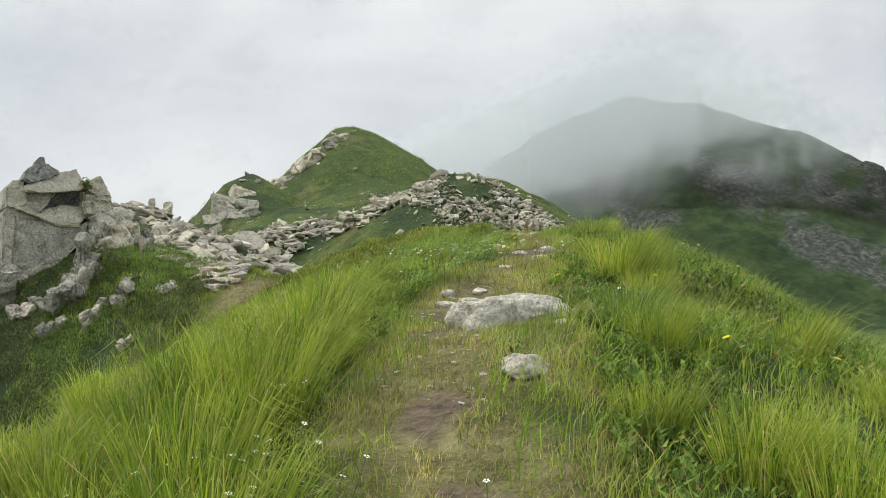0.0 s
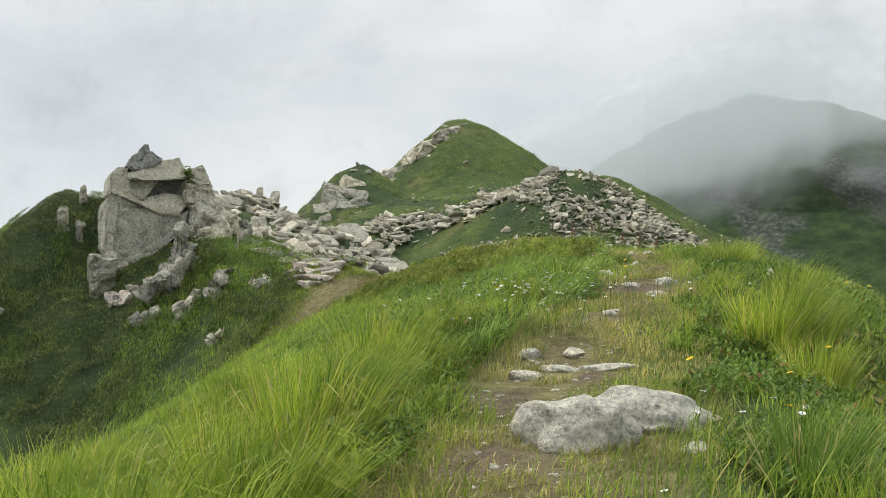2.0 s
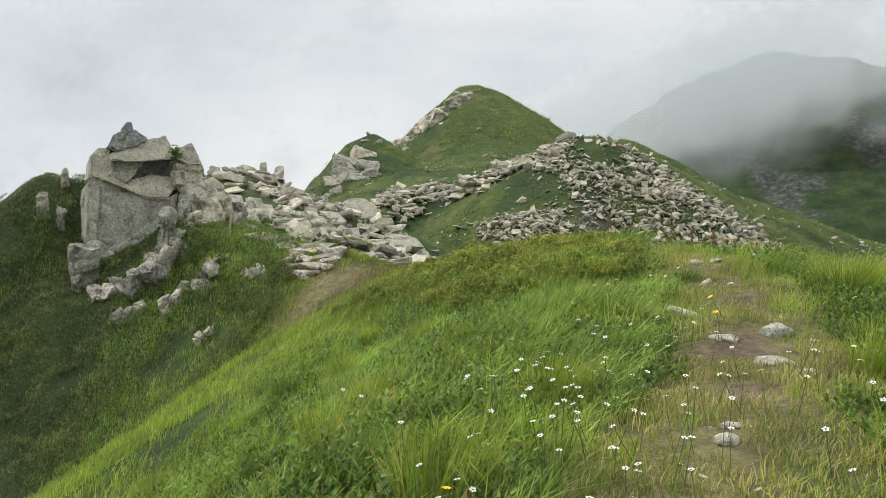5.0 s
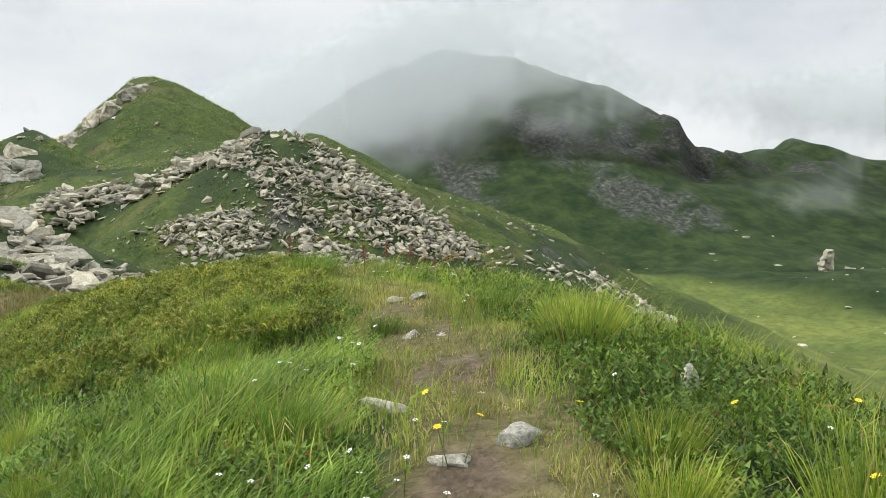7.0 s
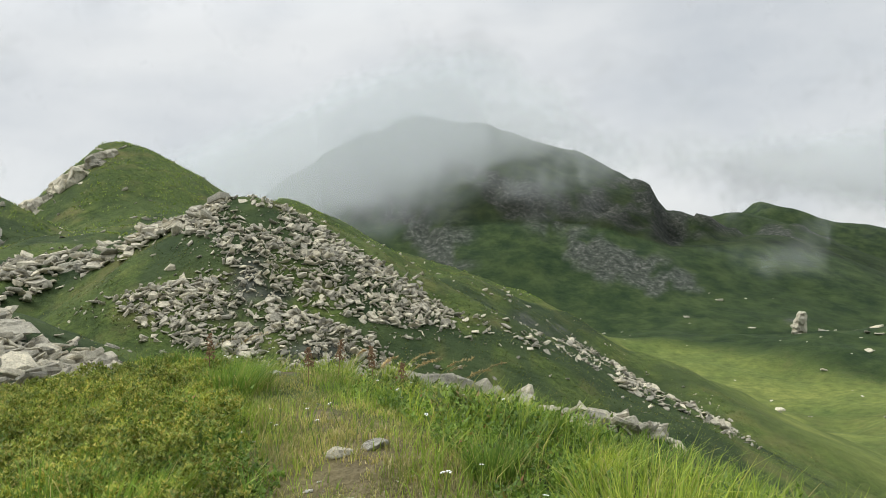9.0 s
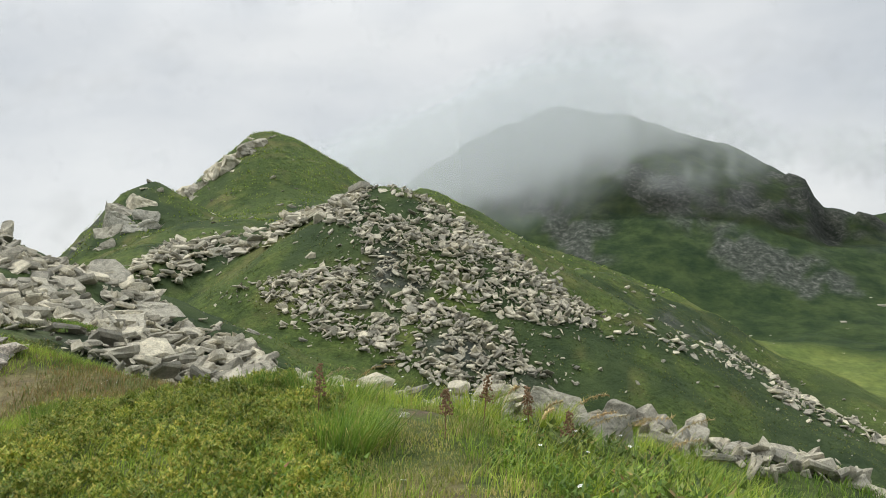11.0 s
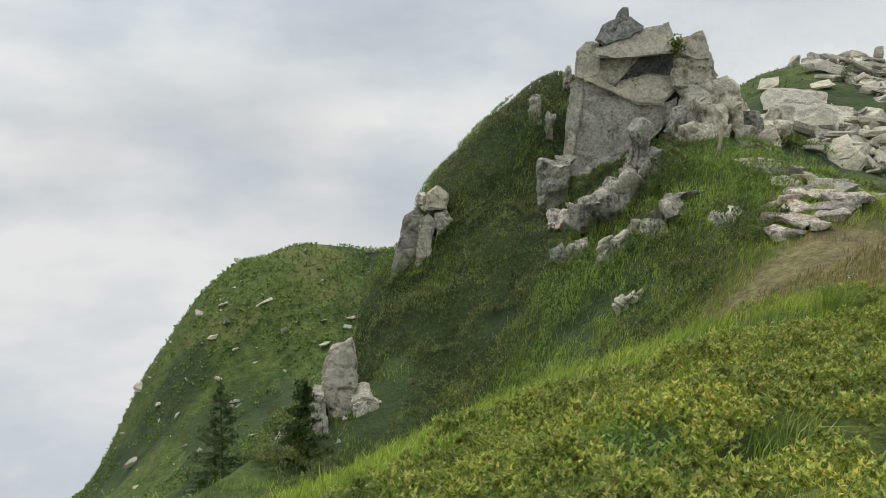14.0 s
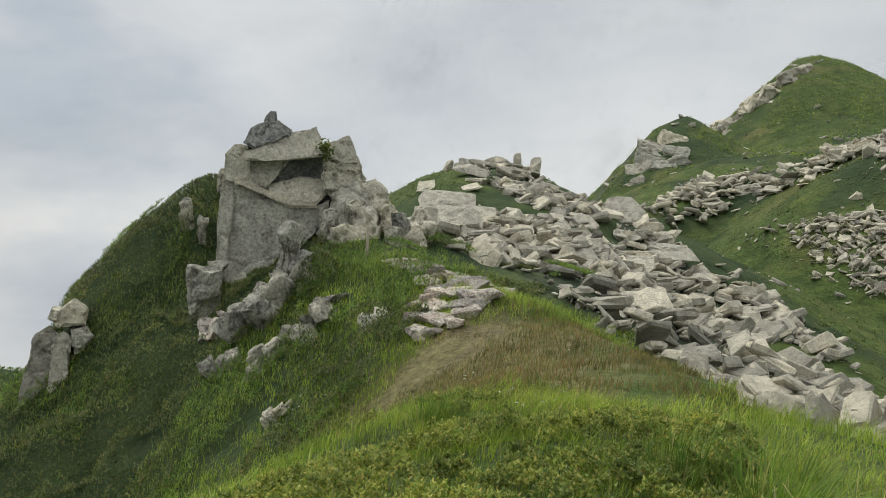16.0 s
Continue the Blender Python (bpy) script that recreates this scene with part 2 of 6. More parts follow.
def ridged(x, y, scale, octaves=4, seed=0):
    s, a, f = 0.0, 1.0, 1.0 / scale
    for k in range(octaves):
        s = s + a * (0.5 - np.abs(2 * vnoise(x * f, y * f, seed + k * 5)))
        a, f = a * 0.5, f * 2.1
    return s


def smooth(a, lo, hi):
    t = np.clip((a - lo) / (hi - lo), 0, 1)
    return t * t * (3 - 2 * t)


def bell(a, lo, up0, up1, hi):
    return smooth(a, lo, up0) * (1 - smooth(a, up1, hi))


def near_line(x, y, line):
    """Distance to a line of (x, y, z) corners, signed + on its right, and the line's height there."""
    best = np.full(np.shape(x), 1e9)
    side, high = np.zeros(np.shape(x)), np.zeros(np.shape(x))
    for (ax, ay, az), (bx, by, bz) in zip(line[:-1], line[1:]):
        dx, dy = bx - ax, by - ay
        t = np.clip(((x - ax) * dx + (y - ay) * dy) / (dx * dx + dy * dy), 0, 1)
        ox, oy = x - ax - t * dx, y - ay - t * dy
        d = np.hypot(ox, oy)
        m = d < best
        best = np.where(m, d, best)
        side = np.where(m, np.sign(dx * oy - dy * ox), side)
        high = np.where(m, az + t * (bz - az), high)
    return best, -side, high


def soften(a, b, k):
    """The higher of two land forms, blended over k metres."""
    h = np.clip(0.5 + 0.5 * (a - b) / k, 0, 1)
    return b + (a - b) * h + k * h * (1 - h)


def land(x, y, line, left, right, flat=0.0, rounding=1.0, blend=0.6):
    """A ridge: falls off a crest line by the slopes on its left and right."""
    out = None
    for (ax, ay, az), (bx, by, bz) in zip(line[:-1], line[1:]):
        dx, dy = bx - ax, by - ay
        ln = math.hypot(dx, dy)
        t = np.clip(((x - ax) * dx + (y - ay) * dy) / (ln * ln), 0, 1)
        ox, oy = x - ax - t * dx, y - ay - t * dy
        d = np.hypot(ox, oy)
        side = 0.5 + 0.5 * np.clip((ox * dy - oy * dx) / ln / np.maximum(d, 1e-6), -1, 1)
        e = np.maximum(d - flat, 0)
        h = az + t * (bz - az) - (left + (right - left) * side) * (np.sqrt(e * e + rounding * rounding) - rounding)
        out = h if out is None else soften(out, h, blend)
    return out


# crest lines, (x, y, height)
TRAIL_RIDGE = [(0.5, -60, -14), (0.4, -12, -3.6), (0.2, 0, -1.5), (0.2, 5.2, -0.36), (0.4, 8.7, 0.08), (0.8, 11, 0.32), (0.5, 13.6, 0.52),
               (0.0, 15.4, 0.66), (-1.0, 18, 0.5), (-2.5, 20.3, 0.2), (-3.3, 24, 0.1), (-5.2, 27, 0.1), (-8, 29, 0.8)]
CRAG_SPUR = [(-7.5, 28.8, 0.6), (-11, 30.6, 1.9), (-14, 33, 2.3), (-17, 34, 3.3), (-19.7, 32.8, 4.0), (-22.3, 31.2, 0.8), (-23.6, 29.1, -2.6), (-22.2, 26, -5.8), (-21.5, 22, -10)]
ROCK_HILL = [(-13.5, 33, 2.3), (-15, 38, 1.9), (-17, 44, 2.5), (-20, 51, 4.4), (-22, 55, 5.8), (-25, 64, 5.8), (-38, 78, 7.0), (-60, 100, 2)]
TALUS_HILL = [(-26, 66, 4.2), (-21, 84, 4.6), (-12, 89, 7.2), (0.9, 79.5, 9.6), (11.6, 89, 6.0), (19, 96.5, 2.7), (25, 102.6, 1.9), (37.5, 108.6, -3.5), (48, 107, -9.8), (50, 91, -15), (51, 65, -26)]
BACK_SLOPE = [(-22, 100, 8), (-16, 125, 13), (-15, 145, 16), (-19, 165, 25)]
KNOLL = [(-50, 127, -3), (-44, 128, 5.0), (-39, 131, 12.5), (-35, 132, 17.0), (-31.8, 132.5, 18.4), (-28.5, 134, 14.5), (-20, 145, 11)]
PEAK = [(-75, 160, -16), (-54, 166, -2), (-40, 171, 10), (-36, 173, 24.0), (-28.5, 174, 30.6), (-23.5, 175, 33.8), (-19.5, 175, 33.6), (-14, 176, 27.4), (-5.5, 178, 17.0), (3, 195, 19.8),
        (9.6, 196, 23.4), (19, 194, 18), (34, 189, 9), (55, 174, -2), (80, 150, -22)]
MOUNTAIN = [(-80, 640, 60), (11, 641, 72), (60, 640, 96), (102, 636, 119), (139, 620, 130), (176, 606, 121), (200, 590, 100), (219, 580, 95), (247, 553, 73), (267, 521, 57), (293, 553, 38), (369, 601, 47),
            (422, 686, 44), (454, 665, 47), (482, 645, 30), (511, 622, 20), (620, 560, -20), (900, 400, -40)]
MOUNTAIN_RIBS = ([(265, 518, 54), (242, 470, 10), (222, 430, -26)], [(130, 625, 118), (115, 540, 66), (86, 450, 20), (70, 400, -4)], [(180, 598, 104), (190, 520, 46), (185, 450, -10)])
WEST_HILL = [(-50, 75, -11), (-68, 68, -12.6), (-75, 61, -11.6), (-78.5, 53, -10.4), (-80, 49.5, -11), (-83, 42, -19), (-85, 36.5, -27), (-86, 33, -38), (-84, 28, -60)]
SHOULDER = [(1.5, 9.0, 0.06), (1.9, 11.6, 0.30), (1.5, 13.6, 0.50), (1.4, 16.8, 0.36), (2.4, 18.2, -0.06), (3.6, 19.2, -0.7)]
TAIL_SPUR = [(-3.0, 25.0, 0.0), (-0.5, 23.2, -0.25), (1.5, 22.2, -0.35), (3.5, 21.6, -0.62), (5.6, 22.2, -1.25), (7.5, 23.4, -2.3), (10.0, 26.0, -4.0)]
MOUND = [(0.6, 14.3, 0.50), (0.4, 16.2, 0.68), (0.0, 18.2, 0.53), (-0.4, 20.5, 0.38)]


# rock ribs on the mountain's green face, (x, y), and their half widths
ROCK_RIBS = [([(60, 575), (74, 520), (84, 484), (94, 448), (100, 404)], 18), ([(132, 530), (146, 496), (160, 462), (172, 430), (184, 404), (200, 384)], 21), ([(176, 452), (208, 462), (238, 455), (256, 480), (262, 516)], 32),
             ([(288, 486), (312, 482), (345, 505), (392, 545), (430, 570)], 20), ([(236, 332), (246, 340)], 8)]


def mountain_rock(x, y):
    """How much bare rock breaks through the mountain's turf, 0 to 1."""
    wx, wy = x + 16 * fbm(x, y, 30, 3, 0.55, 81), y + 16 * fbm(x, y, 30, 3, 0.55, 82)
    k = np.max([np.clip(1.25 - near_line(wx, wy, [(a, b, 0) for a, b in line])[0] / wide, 0, 1) for line, wide in ROCK_RIBS], axis=0)
    return k * smooth(0.75 * k + fbm(x, y, 13, 4, 0.65, 83), 0.34, 0.60)


def height(x, y, rough=True):
    x, y = np.asarray(x, float), np.asarray(y, float)
    far = np.hypot(x, y - 6)
    # valley floor, falling away to the south-east and into cloud on the west
    z = -34 - 0.085 * (x - 95) - 0.05 * (190 - y) + fbm(x, y, 90, 4, 0.5, 5) * 16
    z = np.where(x < 20, z - 0.9 * (20 - x), z)
    z = np.maximum(z, -760)
    m = land(x, y, MOUNTAIN, 0.75, 0.60, 0, 14, 6)
    for rib in MOUNTAIN_RIBS:
        m = soften(m, land(x, y, rib, 0.8, 0.75, 0, 8), 14)
    if rough:
        up = np.clip((m + 25) / 60, 0, 1)
        m = m + up * ((ridged(x, y, 70, 3, 2) - 0.35) * 7 + fbm(x, y, 14, 3, 0.55, 8) * 2.6)
        m = m + up * mountain_rock(x, y) * (ridged(x, y, 16, 4, 84) * 9 - 1.5)
    m = m - 17 * smooth(x - 0.516 * y, 0, 11) * smooth(m, 4, 30) * (1 - smooth(x - 0.516 * y, 40, 140)) * smooth(y, 380, 450)     # the drop at the shoulder's end
    z = soften(z, m, 22)
    p = land(x, y, PEAK, 0.95, 0.62, 0, 4.0, 1.5)
    p = p - 0.42 * np.maximum(0, -x - 23)
    p = soften(p, land(x, y, BACK_SLOPE, 0.8, 0.45, 2, 5), 5)
    p = soften(p, land(x, y, KNOLL, 0.9, 0.55, 0, 2.0) - 0.55 * np.maximum(0, -x - 35), 2)
    if rough:
        p = p + fbm(x, y, 16, 4, 0.5, 3) * 1.9 + np.clip((-24 - x) / 20, 0, 1) * ridged(x, y, 13, 4, 6) * 2.6
    z = soften(z, p, 8)
    t = land(x, y, TALUS_HILL, 0.55, 0.84, 0.5, 2.0)
    if rough:
        t = t + fbm(x, y, 9, 4, 0.5, 9) * 1.1
    z = soften(z, t, 5)
    w = land(x, y, WEST_HILL, 0.62, 1.15, 0, 4) + 1.9
    brink = -0.30 * (x + 85) - 0.954 * (y - 40.5)
    w = w - 0.85 * (brink + np.sqrt(brink * brink + 40))
    if rough:
        w = w + fbm(x, y, 12, 4, 0.55, 4) * 1.2
    z = soften(z, w, 4)
    r = land(x, y, ROCK_HILL, 0.62, 0.50, 0.8, 2.0)
    s = land(x, y, CRAG_SPUR, 0.95, 1.6, 0.1, 0.7, 0.3)
    if rough:
        r = r + fbm(x, y, 5, 4, 0.5, 11) * 0.7
        s = s + fbm(x, y, 4, 4, 0.5, 12) * 0.6
    edge = 2.4 * np.maximum(0, -0.815 * (x + 22.5) - 0.58 * (y - 29.0) )       # brink above the western drop
    z = soften(z, r - edge, 1.5)
    z = soften(z, s - edge, 0.8)
    n = land(x, y, TRAIL_RIDGE, 0.56, 0.68, 0.8, 1.0, 0.25) - 0.04
    if rough:
        n = n + fbm(x, y, 3.0, 3, 0.5, 14) * 0.16 + fbm(x, y, 0.7, 3, 0.5, 15) * 0.05
    n = soften(n, land(x, y, SHOULDER, 0.6, 0.78, 0.6, 0.8, 0.2) - 0.05, 0.3)
    n = soften(n, land(x, y, TAIL_SPUR, 0.5, 0.6, 0.5, 0.8, 0.2), 0.3)
    n = soften(n, land(x, y, MOUND, 0.48, 0.62, 0.45, 0.8, 0.2), 0.25)
    z = soften(z, n - edge, 0.9)
    # rock faces broken out of the brink
    for cx, cy, deep, wide in ((-18.9, 23.3, 2.0, 1.3), (-22.2, 27.9, 1.7, 1.2), (-19.6, 22.4, 2.5, 1.6)):
        z = z - deep * np.exp(-((x - cx) ** 2 + (y - cy) ** 2) / wide ** 2)
    # hollow under the crag
    return z - 3.0 * np.exp(-(((x + 14.5) / 5.0) ** 2 + ((y - 23.6) / 4.8) ** 2))


TRAIL = [(0.0, -12, 0), (0.1, 0, 0), (-0.05, 3.6, 0), (0.08, 5, 0), (0.2, 6.5, 0), (0.55, 7.8, 0), (0.95, 9.4, 0), (1.15, 10.8, 0), (1.15, 12.8, 0), (1.05, 15, 0), (1.0, 16.3, 0), (0.3, 19, 0), (-3.2, 23.5, 0), (-6.2, 26.4, 0), (-8.6, 28.6, 0)]


def inside(x, y, poly):
    res = np.zeros(np.shape(x), bool)
    for (ax, ay), (bx, by) in zip(poly, poly[1:] + poly[:1]):
        hit = ((ay > y) != (by > y)) & (x < (bx - ax) * (y - ay) / (by - ay + 1e-12) + ax)
        res ^= hit
    return res


# the pile of slabs that runs down beside the trail ridge
PILE = [(2.5, 21.6), (0.2, 23.2), (-1.4, 25.0), (-2.9, 27.2), (-4.8, 31.0), (-7.2, 32.8), (-10.6, 33.6), (-13.4, 36.0), (-16.5, 42), (-19.5, 49), (-23, 55), (-23, 60), (-17, 64), (-9, 58), (-3.5, 50), (-0.5, 42), (2.5, 32), (5.0, 26), (5.0, 23)]


def pile_gaps(x, y):
    """Where grass breaks through the pile (below 0)."""
    return fbm(x, y, 4.0, 3, 0.5, 40) + 0.24 - 0.34 * smooth(y, 40, 53)


BARE = [(1.17, 10.8, 0.36), (0.98, 9.4, 0.26), (-0.05, 3.6, 0.2), (-0.12, 4.8, 0.22), (0.72, 8.5, 0.12), (-0.15, 5.8, 0.24), (0.95, 16.2, 0.24), (0.42, 6.4, 0.16), (0.1, 2.7, 0.2)]


def bare(x, y):
    """Trodden-out earth on the path, from 0 to 1."""
    w = 0.22 * fbm(x, y, 0.3, 3, 0.6, 33)
    return np.max([1 - smooth(np.hypot(x - a, y - b) + w, r * 0.55, r) for a, b, r in BARE], axis=0)


def covers(x, y, z, slope):
    """How far each kind of ground cover holds at a place: soil, dry grass, heath, meadow, bare rock."""
    d, _, _ = near_line(x, y, TRAIL)
    wob = fbm(x, y, 1.1, 4, 0.6, 21)
    near = 1 - smooth(y, 31, 36)
    dry = 0.8 * (1 - smooth(d + wob * 0.9, 0.15, 0.60)) * near * (1 - 0.8 * bell(y, 14.3, 15.2, 21.5, 23.5))
    soil = 0.45 * (1 - smooth(d + fbm(x, y, 0.40, 4, 0.6, 22) * 1.5, 0.0, 0.28)) * near * smooth(fbm(x, y, 1.1, 2, 0.5, 23), -0.02, 0.12)
    soil = np.maximum(soil, 0.95 * bare(x, y))
    wx, wy = x + 1.5 * fbm(x, y, 2, 2, 0.5, 37), y + 1.5 * fbm(x, y, 2, 2, 0.5, 38)
    # dark rock colour under the slabs: shade of the gaps between them, painted
    gap_shade = 0.45 * inside(wx, wy, PILE) * smooth(pile_gaps(x, y), -0.02, 0.05) * smooth(y, 19, 22)
    dry = np.maximum(dry, (1 - smooth(np.hypot(x + 6.0, (y - 25.6) * 0.8) + wob * 2, 1.2, 3.6)) * 0.75)
    heath = smooth(fbm(x, y, 7, 4, 0.55, 24), -0.05, 0.14) * np.where(np.hypot(x, y) < 140, 1, 0.4)
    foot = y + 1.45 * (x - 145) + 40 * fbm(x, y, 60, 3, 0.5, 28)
    # mountain slope above the meadow; the cloud's dimming is painted, not cast
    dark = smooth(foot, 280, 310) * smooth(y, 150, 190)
    meadow = smooth(x, 40, 70) * smooth(y, 60, 90) * (1 - smooth(foot, 270, 300)) * (1 - smooth(z, -12, 2)) * (0.55 + 0.45 * smooth(fbm(x, y, 35, 4, 0.6, 29), -0.15, 0.15))
    heath = heath * (1 - meadow)
    cl = smooth(slope + fbm(x, y, 10, 4, 0.6, 25) * 0.5, 0.98, 1.25) * (np.hypot(x, y) > 45) * (1 - smooth(-x, 40, 50) * (1 - smooth(y, 100, 120))) * (np.hypot(x + 24, y - 36) > 17)
    big = 0.9 * smooth(mountain_rock(x, y), 0.12, 0.5)
    cl = np.maximum(np.where(np.hypot(x, y) > 330, 0.3, 1.0) * cl, np.maximum(big, gap_shade))
    return {"soil": soil, "dry": dry, "heath": heath, "shaded_green": dark, "meadow": meadow, "cliff": cl}


def build_ground():
    az = np.concatenate([np.linspace(-62, 88, 330), np.linspace(88, 298, 60)[1:-1]])     # degrees left of +y
    rad = np.concatenate([[0.05], np.geomspace(0.6, 1100, 460)])
    a, r = np.meshgrid(np.radians(az), rad)
    x, y = -np.sin(a) * r + 0.3, np.cos(a) * r - 3.0
    z = height(x, y)
    e = 0.6 + 0.004 * r
    slope = np.hypot(height(x + e, y) - z, height(x, y + e) - z) / e
    na, nr = len(az), len(rad)
    me = bpy.data.meshes.new("ground")
    verts = np.stack([x, y, z], -1).reshape(-1, 3)
    i = np.arange(nr - 1)[:, None] * na + np.arange(na)[None]
    j = np.arange(nr - 1)[:, None] * na + (np.arange(na)[None] + 1) % na
    quads = np.stack([i, i + na, j + na, j], -1).reshape(-1, 4)[:, ::-1]
    me.from_pydata(verts.tolist(), [], quads.tolist())
    me.polygons.foreach_set("use_smooth", np.ones(len(me.polygons), bool))
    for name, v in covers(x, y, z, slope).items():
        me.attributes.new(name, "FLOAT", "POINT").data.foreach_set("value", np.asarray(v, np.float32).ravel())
    me.materials.append(M_GROUND)
    me.update()
    return tagged(new("ground", me), "grassy alpine ridge with a worn footpath, scree slopes and misty mountains", "ground", "", "structure")


ground = build_ground()


# ---------------------------------------------------------------- building blocks
def ground_z(x, y):
    return float(height(np.array([x]), np.array([y]))[0])


def fast_mesh(name, verts, faces, material, smooth=False):
    """A mesh from an (n, 3) array and an (m, 3) or (m, 4) array."""
    me = bpy.data.meshes.new(name)
    verts, faces = np.asarray(verts, np.float32), np.asarray(faces, np.int32)
    k = faces.shape[1]
    me.vertices.add(len(verts))
    me.vertices.foreach_set("co", verts.ravel())
    me.loops.add(faces.size)
    me.loops.foreach_set("vertex_index", faces.ravel())
    me.polygons.add(len(faces))
    me.polygons.foreach_set("loop_start", np.arange(0, faces.size, k, dtype=np.int32))
    me.polygons.foreach_set("use_smooth", np.full(len(faces), smooth))
    me.update(calc_edges=True)
    me.materials.append(material)
    return me


def part(name, bm, material, parent, label=""):
    me = bpy.data.meshes.new(name)
    bm.to_mesh(me)
    bm.free()
    me.materials.append(material)
    ob = new(name, me)
    ob.parent = parent
    return tagged(ob, label)


def refine(bm, cell, steps=7):
    """Splits edges until none is much longer than cell."""
    bmesh.ops.triangulate(bm, faces=bm.faces)
    for _ in range(steps):
        long_edges = [e for e in bm.edges if e.calc_length() > cell * 1.6]
        if not long_edges:
            break
        bmesh.ops.subdivide_edges(bm, edges=long_edges, cuts=1)
        bmesh.ops.triangulate(bm, faces=[f for f in bm.faces if len(f.verts) > 3])


def fracture(bm, joint, rough, seed, stretch=(1.0, 1.0, 1.5)):
    """Breaks a fine mesh along joints: cells stand proud or back, with cracks between them and a pitted skin."""
    bmesh.ops.recalc_face_normals(bm, faces=bm.faces)
    bm.normal_update()
    moves = []
    for v in bm.verts:
        p = v.co + Vector((seed * 7.3, seed * 1.7, seed * 3.9))
        q = Vector((p.x * stretch[0], p.y * stretch[1], p.z * stretch[2])) / joint
        q += noise.noise_vector(p * (0.9 / joint)) * 0.25
        dist, pts = noise.voronoi(q)
        crack = max(0.0, 1.0 - (dist[1] - dist[0]) / 0.11)
        proud = math.fmod(abs(math.sin(pts[0].dot(Vector((12.98, 78.23, 37.71)))) * 437.58), 1.0) - 0.5
        fine = noise.fractal(p * (2.2 / joint), 0.75, 2.1, 5)
        moves.append(v.normal * (rough * (1.0 * proud - 0.8 * crack + 0.20 * fine)))
    for v, m in zip(bm.verts, moves):
        v.co += m
    return bm


def hull_block(seed, n=13, size=(1, 1, 1), rough=0.0, grain=12, joint=0.55):
    """An angular broken block: the hull of random corners in a box, worn and cracked."""
    r = random.Random(seed)
    bm = bmesh.new()
    for k in range(n):
        v = Vector((r.uniform(-1, 1), r.uniform(-1, 1), r.uniform(-1, 1)))
        m = max(abs(c) for c in v)
        v = v / m if r.random() < 0.8 else v
        v = Vector([c * (0.76 + 0.24 * r.random()) for c in v])
        bm.verts.new((v.x * size[0] / 2, v.y * size[1] / 2, v.z * size[2] / 2))
    res = bmesh.ops.convex_hull(bm, input=bm.verts)
    bmesh.ops.delete(bm, geom=[g for g in res["geom_interior"] if isinstance(g, bmesh.types.BMVert)], context="VERTS")
    bmesh.ops.dissolve_limit(bm, angle_limit=radians(14), verts=bm.verts, edges=bm.edges)
    bmesh.ops.bevel(bm, geom=list(bm.edges), offset=0.04 * min(size), segments=1, affect="EDGES")
    refine(bm, max(size) / grain)
    return fracture(bm, max(size) * joint, rough, seed)


def slab_block(outline, front, back, seed, rough=0.05, cell=0.22, lean=0.0, joint=0.75):
    """A rock face with a given outline (u across, v up), from depth front to back (metres along w), worn and cracked."""
    bm = bmesh.new()
    cu, cv = sum(p[0] for p in outline) / len(outline), sum(p[1] for p in outline) / len(outline)
    fr = [bm.verts.new((u, front + lean * (v - cv), v)) for u, v in outline]
    bk = [bm.verts.new((cu + (u - cu) * 0.86, back, cv + (v - cv) * 0.86)) for u, v in outline]
    n = len(fr)
    bm.faces.new(fr)
    bm.faces.new(bk[::-1])
    for k in range(n):
        bm.faces.new((fr[k], bk[k], bk[(k + 1) % n], fr[(k + 1) % n]))
    bmesh.ops.bevel(bm, geom=[e for e in bm.edges if e.verts[0] in fr and e.verts[1] in fr], offset=0.07, segments=2, affect="EDGES")
    refine(bm, cell)
    return fracture(bm, joint, rough, seed, (1.0, 1.0, 1.25))


def worn_lump(seed, size, rough):
    """A weathered stone: rounded, lopsided, pitted."""
    bm = bmesh.new()
    bmesh.ops.create_icosphere(bm, subdivisions=4, radius=0.5)
    r = random.Random(seed)
    cuts = [(Vector((r.gauss(0, 1), r.gauss(0, 1), r.gauss(0.2, 0.8))).normalized(), r.uniform(0.27, 0.42)) for _ in range(9)]
    for v in bm.verts:
        for n, d in cuts:
            over = v.co.dot(n) - d
            if over > 0:
                v.co -= n * over * 0.97
        p = v.co * 2.4 + Vector((seed * 2.3, 0, 0))
        q = v.co * 5.0 + Vector((seed * 1.1, 0, 0))
        v.co *= 1 + noise.fractal(p, 0.8, 2.1, 6) * rough * 2.2 - abs(noise.noise(q)) * rough * 1.2
        v.co = Vector((v.co.x * size[0] * 1.15, v.co.y * size[1] * 1.15, v.co.z * size[2] * 1.15))
    return bm


def boulder(name, label, place, size, turn, seed, material, category="rock", group="", cuts=2, rough=0.05, sink=0.25, worn=0):
    """One lone rock set into the ground."""
    me = bpy.data.meshes.new(name)
    bm = worn_lump(seed, size, rough) if worn else hull_block(seed, 13, size, rough * max(size), 14, 0.4)
    if worn:
        for f in bm.faces:
            f.smooth = True
    bm.to_mesh(me)
    bm.free()
    me.materials.append(material)
    ob = new(name, me)
    x, y = place[:2]
    z = place[2] if len(place) > 2 else ground_z(x, y) + size[2] * (0.5 - sink) * (0.7 if worn else 1.0)
    ob.matrix_world = pose(x, y, z, *turn)
    return tagged(ob, label, category, group)


